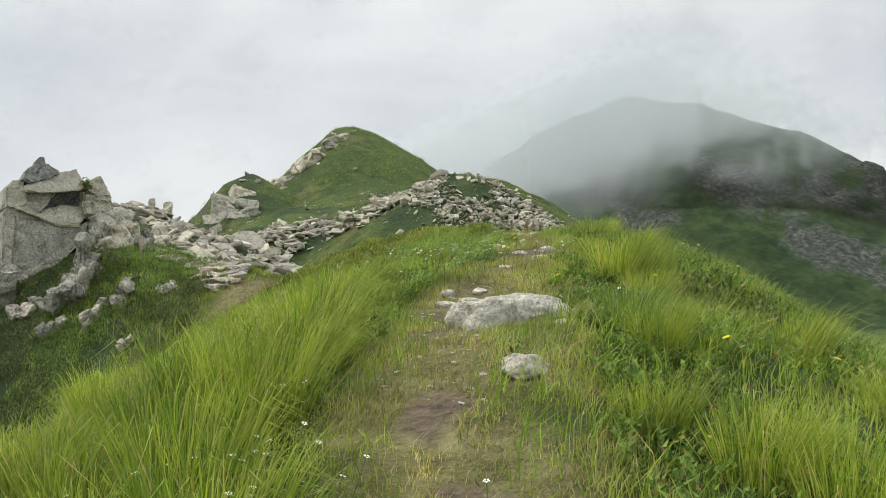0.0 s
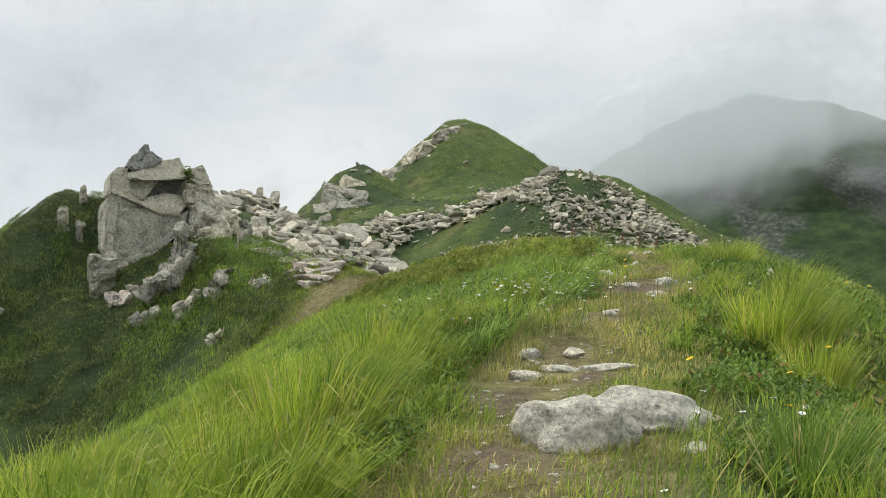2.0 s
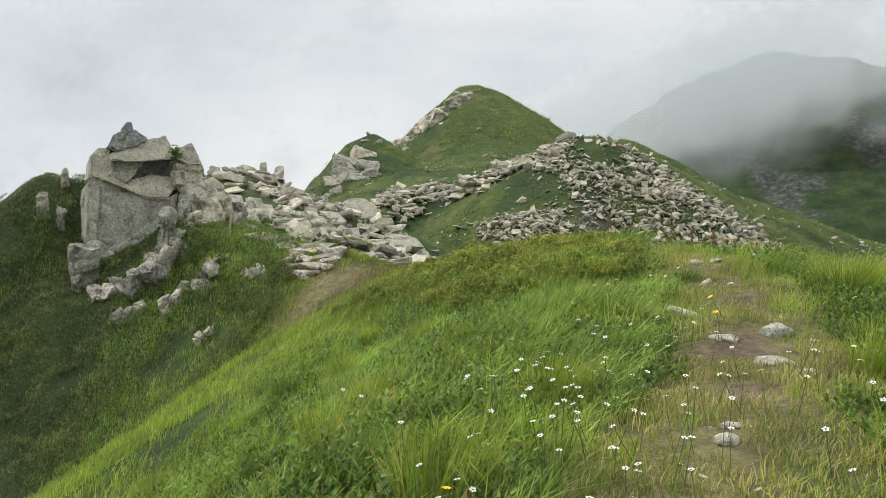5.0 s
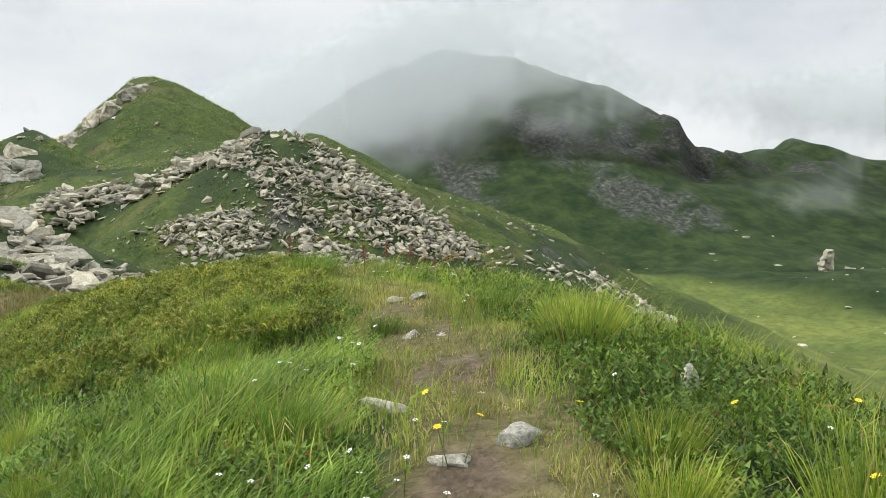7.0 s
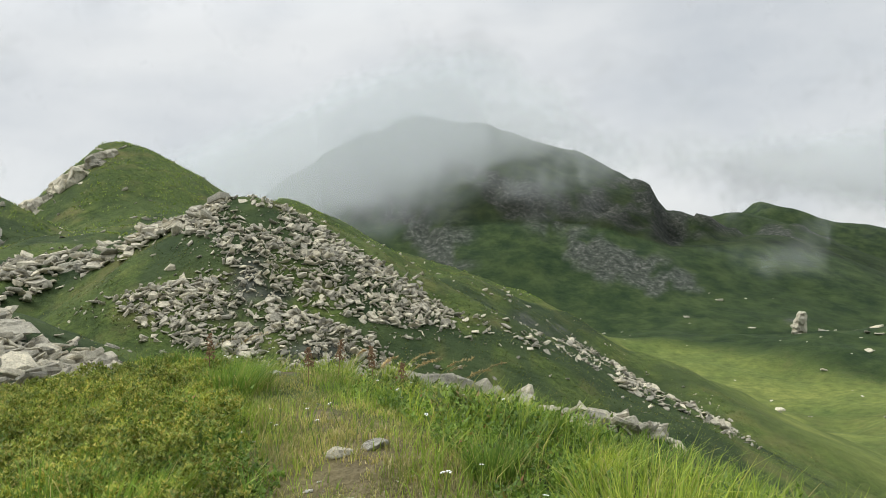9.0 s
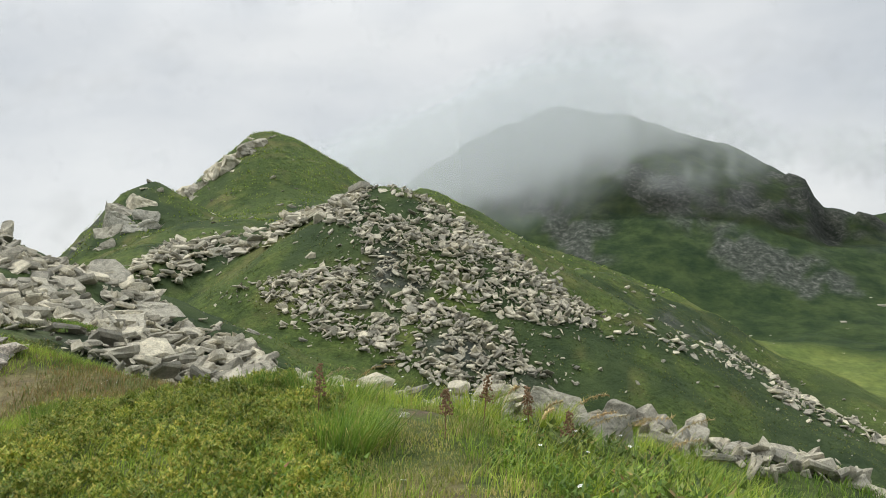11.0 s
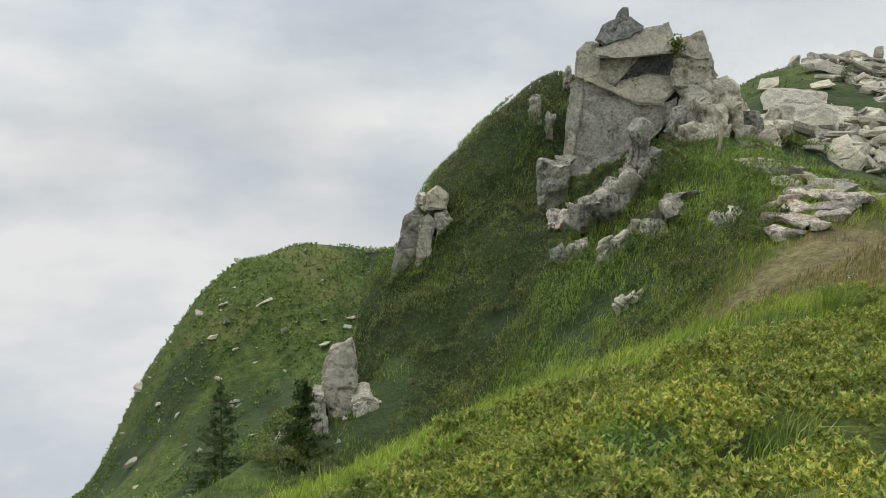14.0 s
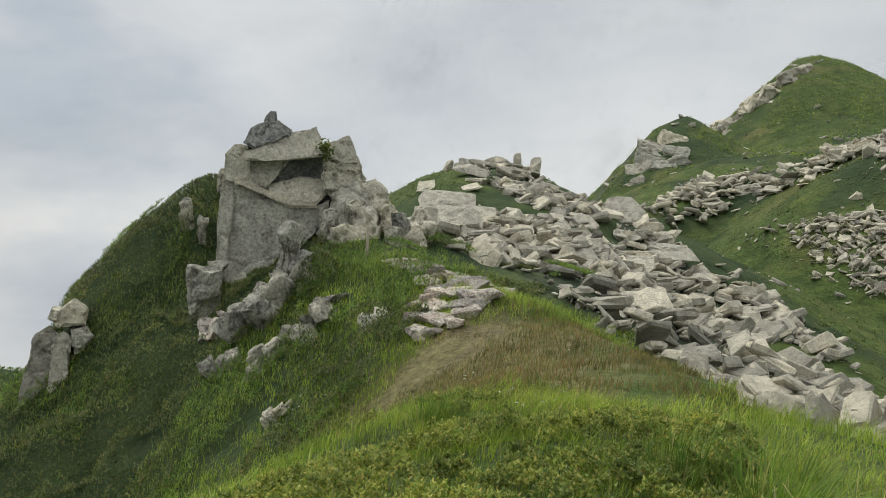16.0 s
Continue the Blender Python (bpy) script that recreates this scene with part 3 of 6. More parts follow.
# ---------------------------------------------------------------- the crag
def rock_crag():
    top = new("rock_crag")
    across = Vector((0.77, 0.638, 0))
    away = Vector((-0.638, 0.77, 0))
    base = Vector((-16.25, 30.0, 1.0))
    top.matrix_world = Matrix(((across.x, away.x, 0, base.x), (across.y, away.y, 0, base.y), (0, 0, 1, base.z), (0, 0, 0, 1)))
    blocks = [
        # darker backing block that closes the gaps between the faces
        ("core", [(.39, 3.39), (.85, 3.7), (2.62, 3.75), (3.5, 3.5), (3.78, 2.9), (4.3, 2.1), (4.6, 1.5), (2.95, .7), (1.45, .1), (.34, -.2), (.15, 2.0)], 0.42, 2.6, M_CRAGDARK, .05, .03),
        # edge, rim and top slab painted sunlit-pale, the speckled faces in shade tones
        ("main_face", [(.01, 2.47), (.2, 2.62), (.74, 2.55), (1.29, 2.24), (1.89, 1.93), (2.59, 1.86), (2.95, 2.08), (2.9, 1.5), (2.49, 1.1), (1.96, .5), (1.5, .2), (1.26, -.2), (.34, -.5), (-.02, -.1), (-.11, .5)], 0.02, 2.6, M_FACE, .06, .06),
        ("pale_edge", [(-.03, 2.44), (.18, 2.66), (.42, 2.56), (.44, 1.99), (.22, 1.05), (.14, .0), (-.04, -.1), (-.15, .5)], -0.04, 2.0, M_CRAG, .05, .06),
        ("rim", [(.33, 2.60), (.74, 2.63), (1.29, 2.33), (1.89, 2.03), (2.61, 1.96), (2.62, 1.82), (1.89, 1.84), (1.29, 2.14), (.74, 2.44), (.38, 2.48)], -0.07, 1.0, M_SLAB, .025, .04),
        ("left_column", [(.14, 3.34), (.39, 3.59), (.76, 3.62), (.78, 3.13), (.84, 2.50), (.38, 2.48), (.09, 2.60)], 0.10, 2.2, M_CRAG, .07, .06),
        ("recessed_face", [(1.1, 2.4), (1.2, 3.3), (2.89, 3.42), (3.0, 2.63), (2.9, 2.1), (1.66, 2.05)], 0.52, 2.2, M_FACE, .05, .05),
        ("hanging_block", [(.72, 3.2), (1.21, 3.17), (1.86, 3.24), (1.42, 2.72), (1.27, 2.36), (.70, 2.50)], 0.12, 1.8, M_FACE, .05, .05),
        ("ledge_slab", [(1.22, 2.50), (2.13, 2.76), (2.79, 2.66), (2.9, 2.24), (2.6, 1.92), (1.8, 1.90), (1.26, 2.20)], 0.10, 1.2, M_CRAG, .04, .42),
        ("top_slab", [(.66, 3.37), (.94, 3.52), (1.5, 3.68), (2.01, 3.97), (2.62, 4.10), (2.80, 3.72), (2.88, 3.27), (2.42, 3.22), (1.81, 3.15), (1.21, 3.11), (.68, 3.13)], -0.16, 2.2, M_SLAB, .045, .42),
        ("dark_cap", [(.62, 3.62), (.84, 4.02), (1.13, 4.22), (1.6, 4.25), (1.98, 4.0), (1.93, 3.80), (1.45, 3.54), (.94, 3.42)], -0.10, 1.5, M_CRAGDARK, .07, .30),
        ("spike", [(1.12, 4.18), (1.21, 4.42), (1.36, 4.58), (1.53, 4.56), (1.58, 4.14), (1.32, 4.02)], 0.2, 0.8, M_CRAGDARK, .05, .1),
        ("east_cap", [(2.86, 3.62), (3.51, 3.86), (3.70, 3.42), (3.82, 3.0), (3.36, 3.06), (2.86, 3.20)], 0.0, 2.0, M_SLAB, .05, .26),
        ("east_strata", [(2.79, 3.22), (3.36, 3.14), (3.85, 3.03), (3.96, 2.63), (3.75, 2.28), (3.06, 2.0), (2.86, 2.24), (2.76, 2.64)], -0.05, 2.0, M_FACE, .11, .08),
        ("buttress", [(2.85, 1.6), (3.04, 2.16), (3.60, 2.66), (3.96, 2.40), (4.0, 1.6), (3.6, 1.1), (2.9, 1.1)], -0.50, 1.6, M_CRAG, .10, .36),
        ("east_buttress", [(3.8, 2.5), (4.21, 2.66), (4.52, 2.36), (4.7, 1.5), (4.3, 1.1), (3.85, 1.5)], -0.30, 1.6, M_CRAG, .10, .28),
    ]
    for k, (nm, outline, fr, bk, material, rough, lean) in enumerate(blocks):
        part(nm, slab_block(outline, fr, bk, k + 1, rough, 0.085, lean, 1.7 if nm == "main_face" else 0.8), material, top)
    # moss tuft in the notch
    bm = bmesh.new()
    r = random.Random(5)
    for _ in range(160):
        c = Vector((2.84 + r.gauss(0, .10), -0.2 + r.uniform(-.1, .15), 3.42 + r.gauss(0, .13)))
        a = Vector((r.uniform(-1, 1), r.uniform(-1, 0.3), r.uniform(0, 1))).normalized() * 0.09
        b = a.cross(Vector((0.3, 0.5, 0.8))).normalized() * 0.035
        bm.faces.new([bm.verts.new(c + b), bm.verts.new(c - b), bm.verts.new(c + a)])
    tagged(part("moss_tuft", bm, M_HEATHLEAF, top, "green tuft in a cleft"), kind="stuff")
    return tagged(top, "tall weathered grey crag with pale slabs and dark lichen", "crag")


M_HEATHLEAF = mat("heath_leaf", leaf_shader((0.0, (0.072, 0.112, 0.030)), (0.5, (0.130, 0.182, 0.046)), (0.85, (0.210, 0.245, 0.066)), (1.0, (0.29, 0.20, 0.09)), trans=0.3))
rock_crag()



def rough_rock(name, label, x, y, z, size, turn, seed, material, rough=0.09, group="", grain=11):
    """A lone broken rock with its middle at a given height."""
    me = bpy.data.meshes.new(name)
    bm = hull_block(seed, 17, size, rough * max(size), grain, 0.42)
    bm.to_mesh(me)
    bm.free()
    me.materials.append(material)
    ob = new(name, me)
    ob.matrix_world = pose(x, y, z, *turn)
    return tagged(ob, label, "rock", group)


# broken blocks at the crag's foot: x, y, z, width, height
FOOT_BLOCKS = [(-13.49, 31.22, 2.21, 0.50, 0.54), (-13.05, 31.18, 1.99, 0.54, 0.45), (-12.73, 31.91, 2.27, 0.82, 0.73), (-13.10, 31.89, 2.42, 0.55, 0.64), (-12.56, 31.42, 1.91, 0.71, 0.36), (-12.42, 32.48, 2.43, 0.60, 0.55), (-11.94, 32.44, 2.19, 0.45, 0.45), (-11.87, 33.30, 2.39, 0.80, 0.56), (-11.61, 32.53, 1.98, 0.63, 0.41), (-11.79, 31.94, 1.90, 0.53, 0.27), (-11.51, 33.06, 2.03, 0.55, 0.37)]
for k, (x_, y_, z_, a_, b_) in enumerate(FOOT_BLOCKS):
    rough_rock("foot_block", "pale angular block piled at the crag's foot", x_, y_, z_ + 0.02, (a_ * 1.15, a_ * 1.2, b_ * 1.1 + 0.6), (8 * math.sin(k * 2.1), 14 * math.cos(k * 1.7), 35 + 22 * math.sin(k)), 40 + k, M_SLAB if k % 3 else M_LICHEN, 0.08, "blocks at the crag's foot")

# upright rocks on the slope: x, y, width, height
for k, (x_, y_, a_, b_, m_, lab_) in enumerate(((-16.0, 29.2, 0.95, 1.7, M_LICHEN, "grey lichened pillar rock on the grassy slope"), (-13.1, 29.3, 0.62, 1.35, M_LICHEN, "upright lichened rock beside the crag"),
                                                 (-18.6, 30.9, 0.38, 0.8, M_LICHEN, "thin dark upright stone in the heath"), (-17.9, 30.8, 0.30, 0.85, M_LICHEN, "thin dark upright stone in the heath"), (-18.7, 32.4, 0.28, 0.7, M_LICHEN, "thin dark upright stone in the heath"))):
    rough_rock("upright_rock", lab_, x_, y_, ground_z(x_, y_) + b_ * 0.42, (a_ * 1.2, a_ * 1.05, b_ * 1.35), (5, 6 - 4 * (k % 3), 30 + 11 * k), 70 + k, m_, 0.08, "upright rocks on the slope")


def ridge_rock(p, q, wide, seed, material, label):
    """A long outcrop that breaks out of the slope between two places on it."""
    a, b = Vector((*p, ground_z(*p))), Vector((*q, ground_z(*q)))
    ax = (b - a).normalized()
    side = ax.cross(Vector((0, 0, 1))).normalized()
    upw = side.cross(ax)
    c = (a + b) / 2 + upw * wide * 0.15
    me = bpy.data.meshes.new("outcrop_rock")
    r = random.Random(seed)
    wide *= 1.3
    long = (b - a).length + 0.3
    n = max(2, round(long / (wide * 0.55)))
    bm = bmesh.new()
    for k in range(n):
        piece = hull_block(seed * 10 + k, 12, (wide * r.uniform(0.9, 1.5), wide * r.uniform(0.8, 1.4), wide * r.uniform(1.1, 1.9)), 0.10 * wide, 9, 0.4)
        piece.transform(pose(long * ((k + 0.5) / n - 0.5), wide * r.uniform(-0.25, 0.25), wide * r.uniform(-0.15, 0.2), r.uniform(-25, 25), r.uniform(-30, 10), r.uniform(-25, 25)))
        tmp = bpy.data.meshes.new("piece")
        piece.to_mesh(tmp)
        piece.free()
        bm.from_mesh(tmp)
        bpy.data.meshes.remove(tmp)
    bm.to_mesh(me)
    bm.free()
    me.materials.append(material)
    ob = new("outcrop_rock", me)
    ob.matrix_world = Matrix(((ax.x, side.x, upw.x, c.x), (ax.y, side.y, upw.y, c.y), (ax.z, side.z, upw.z, c.z), (0, 0, 0, 1)))
    return tagged(ob, label, "rock", "outcrop rocks on the slope")


for k, (p_, q_, w_, m_, lab_) in enumerate((((-13.4, 27.8), (-12.95, 28.5), 0.56, M_LICHEN, "dark lichened outcrop breaking out of the slope"), ((-12.8, 28.1), (-12.8, 29.0), 0.54, M_LICHEN, "dark lichened outcrop breaking out of the slope"),
                                            ((-12.83, 28.8), (-12.93, 29.6), 0.52, M_LICHEN, "dark lichened outcrop breaking out of the slope"), ((-11.15, 27.7), (-11.07, 28.6), 0.42, M_LICHEN, "long grey rock lying down the slope"),
                                            ((-11.97, 26.9), (-11.83, 27.8), 0.40, M_SLAB, "pale blade-like rock lying down the slope"), ((-16.6, 30.5), (-15.7, 30.4), 0.46, M_SLAB, "pale wedge rock below the crag"),
                                            ((-15.2, 28.4), (-14.3, 28.3), 0.45, M_RUST, "low pinkish ledge rock on the slope"), ((-13.5, 27.2), (-12.95, 27.25), 0.34, M_LICHEN, "small grey rock on the slope"),
                                            ((-9.83, 27.9), (-9.53, 27.97), 0.32, M_PATHSTONE, "small white stone lying on the slope"), ((-10.3, 25.6), (-10.1, 25.8), 0.22, M_SLAB, "small pale stone on the slope"))):
    ridge_rock(p_, q_, w_, 90 + k, m_, lab_)


def cliff_face(name, label, origin, away, blocks, seed, batter):
    """A broken cliff of jointed blocks, each with its outline (across, up); the face leans back by batter per metre up."""
    top = new(name)
    away = Vector((*away, 0)).normalized()
    across = Vector((away.y, -away.x, 0))
    top.matrix_world = Matrix(((across.x, away.x, 0, origin[0]), (across.y, away.y, 0, origin[1]), (0, 0, 1, origin[2]), (0, 0, 0, 1)))
    for k, outline in enumerate(blocks):
        cu, mid = sum(p[0] for p in outline) / len(outline), sum(p[1] for p in outline) / len(outline)
        outline = [(cu + (u - cu) * 0.93, mid + (v - mid) * 0.90) for u, v in outline]
        bm = slab_block(outline, batter * mid + 0.24 * math.sin(k * 2.3 + seed), batter * mid + 1.5, seed + k, 0.07, 0.075, batter * 0.6, 0.5)
        part("block", bm, (M_TALUS, M_SLAB, M_FACE)[k % 3], top)
    return tagged(top, label, "cliff")


cliff_face("cliff_pillar", "pale jointed rock pillar on the edge of the slope", (-19.20, 26.96, -1.42), (-0.814, 0.581), [
    [(-0.50, 1.08), (-0.09, 1.36), (0.12, 1.04), (-0.12, -0.52), (-0.33, -1.25), (-0.99, -1.57), (-0.89, -0.70), (-0.71, 0.17)],
    [(-0.09, 1.01), (0.23, 1.18), (0.44, 0.96), (0.33, 0.00), (0.14, -0.96), (-0.26, -1.48), (-0.37, -1.13), (-0.16, -0.17)],
    [(0.37, 1.08), (0.75, 1.15), (0.96, 0.91), (0.75, 0.49), (0.44, 0.35)],
    [(0.33, 0.38), (0.78, 0.49), (0.68, -0.09), (0.30, -0.66)],
    [(0.05, 1.08), (0.14, 1.65), (0.49, 1.92), (0.85, 1.65), (0.78, 1.15)],
    [(-0.21, 1.36), (-0.09, 1.65), (0.16, 1.60), (0.12, 1.08)]], 20, 0.35)
cliff_face("cliff_steps", "stepped pale rock cliff below the heath", (-15.80, 22.60, -5.40), (-0.858, 0.514), [[(u * 1.12, v * 1.22 - 0.25) for u, v in o_] for o_ in (
    [(-0.77, 1.27), (-0.56, 1.76), (-0.21, 1.86), (0.00, 2.00), (0.14, 1.27), (0.06, 0.42), (-0.42, 0.25), (-0.70, 0.70)],
    [(-1.21, 0.49), (-0.92, 1.13), (-0.61, 1.06), (-0.54, 0.42), (-0.75, -0.14), (-1.13, -0.03)],
    [(-0.14, 0.85), (0.21, 0.96), (0.65, 0.85), (0.62, 0.54), (-0.03, 0.49)],
    [(-0.28, 0.52), (0.59, 0.58), (0.54, 0.23), (-0.24, 0.20)],
    [(-0.20, 0.23), (0.68, 0.31), (0.68, -0.10), (-0.17, -0.14)],
    [(-0.28, -0.11), (0.45, -0.06), (0.42, -0.68), (-0.24, -0.65)],
    [(0.42, 0.35), (0.79, 0.23), (0.73, -0.65), (0.38, -0.68)],
    [(-0.94, -0.11), (-0.31, 0.39), (-0.11, 0.23), (-0.23, -0.48), (-0.73, -0.42)],
    [(-1.04, -0.92), (-0.42, -0.54), (0.14, -0.59), (0.62, -0.65), (0.51, -1.20), (0.00, -1.52), (-0.56, -1.69), (-0.90, -1.34)],
    [(-0.06, -1.69), (0.56, -1.38), (1.04, -1.49), (1.10, -2.25), (0.07, -2.32)])], 33, 1.05)
for k, (x_, y_) in enumerate(((-17.33, 21.61), (-17.98, 21.42), (-18.6, 20.9))):
    rough_rock("slope_rock", "pale rock half buried below the cliff", x_, y_, ground_z(x_, y_) + 0.12, (0.7, 0.6, 0.55), (10, 8, 40 * k), 270 + k, M_SLAB, 0.08, "rocks below the cliff")

# ---------------------------------------------------------------- scree
def plate_stone(seed):
    """A broken slab: a flat few-sided plate with sharp sides, one chipped corner and a canted top."""
    r = random.Random(seed)
    n = r.choice((4, 4, 5, 5, 6))
    thick, squash = r.uniform(0.09, 0.26), r.uniform(0.45, 0.95)
    ring = [(a + r.uniform(-0.32, 0.32), r.uniform(0.40, 0.60)) for a in (2 * math.pi * k / n for k in range(n))]
    cant_x, cant_y = r.uniform(-0.12, 0.12), r.uniform(-0.12, 0.12)
    chip = r.randrange(n)
    bm = bmesh.new()
    rows = []
    for shrink, z, cant in ((r.uniform(0.72, 0.95), -0.5, 0.2), (1.0, r.uniform(-0.3, 0.0), 0.6), (r.uniform(0.92, 1.0), 0.40, 1.0), (r.uniform(0.80, 0.90), 0.5, 1.0)):
        row = []
        for k, (a, d) in enumerate(ring):
            d = d * shrink * (0.8 if k == chip and z > 0.3 else 1.0)
            row.append(bm.verts.new((math.cos(a) * d, math.sin(a) * d * squash, (z - (0.25 if k == chip and z > 0.3 else 0.0)) * thick + cant * (cant_x * math.cos(a) + cant_y * math.sin(a)) * d)))
        rows.append(row)
    bm.faces.new(rows[0][::-1])
    bm.faces.new(rows[-1])
    for lo, up in zip(rows[:-1], rows[1:]):
        for k in range(n):
            bm.faces.new((lo[k], lo[(k + 1) % n], up[(k + 1) % n], up[k]))
    bmesh.ops.triangulate(bm, faces=bm.faces)
    bmesh.ops.recalc_face_normals(bm, faces=bm.faces)
    return bm


STONES = []
for k in range(34):
    b_ = plate_stone(300 + k)
    m_ = bpy.data.meshes.new("stone")
    b_.to_mesh(m_)
    b_.free()
    m_.materials.append(M_TALUS)
    STONES.append(m_)
STONE_ARR = []
for m_ in STONES:
    v_ = np.zeros(len(m_.vertices) * 3, np.float32)
    m_.vertices.foreach_get("co", v_)
    f_ = np.array([list(p.vertices) for p in m_.polygons])
    STONE_ARR.append((v_.reshape(-1, 3), f_))


def scree(name, label, x, y, size, lift, tilt, seed, singles=300):
    """A field of loose stones: the first ones are objects of their own, the rest one mesh."""
    r = np.random.default_rng(seed)
    z = height(x, y) + lift
    n = len(x)
    top = new(name)
    top.matrix_world = pose(float(x.mean()), float(y.mean()), float(z.mean()))
    off = np.array([x.mean(), y.mean(), z.mean()])
    kind = r.integers(0, len(STONES), n)
    ang = np.stack([r.normal(0, tilt, n), r.normal(0, tilt, n), r.uniform(0, 360, n)], -1)
    aspect = np.stack([np.ones(n), r.uniform(0.75, 1.1, n), r.uniform(0.75, 1.5, n)], -1)
    ang[:, :2] *= np.clip(1.5 - 0.5 * size, 0.55, 1.5)[:, None]
    V, F, base = [], [], 0
    for k in range(n):
        m = pose(x[k] - off[0], y[k] - off[1], z[k] - off[2], *ang[k]) @ Matrix.Diagonal((*(aspect[k] * size[k]), 1))
        if k < singles:
            ob = new("stone", STONES[kind[k]])
            ob.parent = top
            ob.matrix_basis = m
        else:
            v, f = STONE_ARR[kind[k]]
            a = np.array(m)
            V.append(v @ a[:3, :3].T + a[:3, 3])
            F.append(f + base)
            base += len(v)
    if V:
        rest = new("loose_stone", fast_mesh("loose_stone", np.concatenate(V), np.concatenate(F), M_TALUS))
        rest.parent = top
        tagged(rest, kind="stuff")
    return tagged(top, label, "scree")


def spread(poly, n, seed):
    r = np.random.default_rng(seed)
    p = np.array(poly)
    x = r.uniform(p[:, 0].min(), p[:, 0].max(), n * 6)
    y = r.uniform(p[:, 1].min(), p[:, 1].max(), n * 6)
    m = inside(x, y, poly)
    return x[m][:n], y[m][:n]


def skewed(n, lo, hi, seed):
    return lo + (hi - lo) * np.random.default_rng(seed).random(n) ** 2.4


# the pile that runs down beside the trail ridge
px_, py_ = spread([(-26, 66), (-26, 40), (-8, 17), (9, 17), (9, 30), (0, 66)], 12500, 11)
in_ = inside(px_ + 1.9 * fbm(px_, py_, 1.6, 2, 0.5, 37), py_ + 1.9 * fbm(px_, py_, 1.6, 2, 0.5, 38), PILE)
px_, py_ = px_[in_], py_[in_]
order = np.argsort(py_ + np.random.default_rng(3).random(len(py_)) * 8)
px_, py_ = px_[order], py_[order]
keep_ = pile_gaps(px_, py_) > 0.05 * np.random.default_rng(4).normal(0, 1, len(px_))
px_, py_ = px_[keep_], py_[keep_]
ps_ = (0.26 + 1.55 * np.random.default_rng(12).random(len(px_)) ** 2.9) * (0.42 + 0.58 * smooth(py_, 23, 44))
scree("scree_pile", "pile of pale broken granite slabs along the ridge", px_, py_, ps_, ps_ * 0.02 + 0.50 * np.random.default_rng(5).random(len(px_)) ** 1.5 * np.minimum(ps_ + 0.3, 1.0) * (1 - 0.6 * smooth(py_, 40, 50)), 22, 13)

# talus on the hill beyond
UPPER = [(-1.6, 79), (1.9, 78.5), (5.5, 77), (10, 74.5), (13, 72.5), (17, 69.5), (15.7, 67.5), (11.3, 66.0), (7.5, 65.5), (3.1, 67.0), (0.0, 69.0), (-2.5, 74.0)]
LOWER = [(-9.8, 70.8), (-6.4, 69.4), (-2.4, 69.2), (1.5, 68.0), (5.1, 65.3), (10.6, 63.5), (11.0, 61.6), (6.9, 59.6), (3.2, 60.2), (0.5, 61.6), (-3.8, 63.6), (-7.0, 67.4)]
LEFT = [(-0.5, 78.5), (-2.5, 74.4), (-7.5, 79.2), (-12.0, 82.6), (-14.5, 86), (-11, 88.5), (-5, 83.5)]
FOOT = [(-20.6, 79.5), (-21.7, 96), (-18.3, 99), (-14.5, 88), (-14.8, 82.7), (-17.7, 80.4)]
BAND = [(16.7, 68.0), (20.6, 72.8), (29, 84), (35.6, 96.5), (39.1, 97.5), (47.9, 92.6), (45, 80), (38.7, 71), (32.0, 71.4), (28.6, 73.8), (21.8, 69.0)]
for nm_, poly_, n_, lo_, hi_, sd_, lab_ in (
        ("talus_upper", UPPER, 2600, 0.2, 1.05, 21, "pale boulder talus under the hilltop"), ("talus_lower", LOWER, 2200, 0.2, 1.05, 22, "pale boulder talus on the lower slope"),
        ("talus_crest", LEFT, 520, 0.3, 2.0, 23, "grey boulders strung along the hill crest"), ("talus_heap", FOOT, 330, 0.6, 2.4, 24, "pale boulders heaped at the foot of a knoll"),
        ("talus_band", BAND, 1700, 0.3, 1.3, 25, "band of pale stones across the grassy slope")):
    x_, y_ = spread(poly_, n_, sd_)
    k_ = fbm(x_, y_, 5.0, 3, 0.6, sd_) > (-0.08 if nm_ != "talus_band" else -0.02) + 0.14 * np.random.default_rng(sd_).normal(0, 1, len(x_))
    x_, y_ = x_[k_], y_[k_]
    s_ = skewed(len(x_), lo_, hi_, sd_)
    c_ = np.mean(np.array(poly_), 0)
    ex_, ey_ = spread([(c_[0] + (a - c_[0]) * 1.22, c_[1] + (b - c_[1]) * 1.22) for a, b in poly_], n_ // 5, sd_ + 100)
    x_, y_, s_ = np.concatenate([x_, ex_]), np.concatenate([y_, ey_]), np.concatenate([s_, skewed(len(ex_), lo_ * 0.8, hi_ * 0.7, sd_ + 7)])
    scree(nm_, lab_, x_, y_, s_, 0.15 * s_, 25, sd_, 120)

# scattered stones on the green slopes
SCAT = [(-20, 60), (-6, 57), (12, 50), (30, 62), (52, 90), (40, 112), (22, 100), (8, 92), (-14, 108), (-24, 92)]
x_, y_ = spread(SCAT, 420, 31)
s_ = skewed(len(x_), 0.2, 1.1, 31)
scree("scattered_stones", "single pale stones scattered on green slopes", x_, y_, s_, 0.0 * s_, 20, 31, 60)
x_, y_ = spread([(-60, 120), (-20, 105), (10, 120), (40, 150), (60, 172), (20, 190), (-20, 172), (-50, 160)], 420, 32)
s_ = skewed(len(x_), 0.25, 1.8, 32)
scree("peak_stones", "pale stones scattered on the grassy peak", x_, y_, s_, 0.0 * s_, 20, 32, 60)
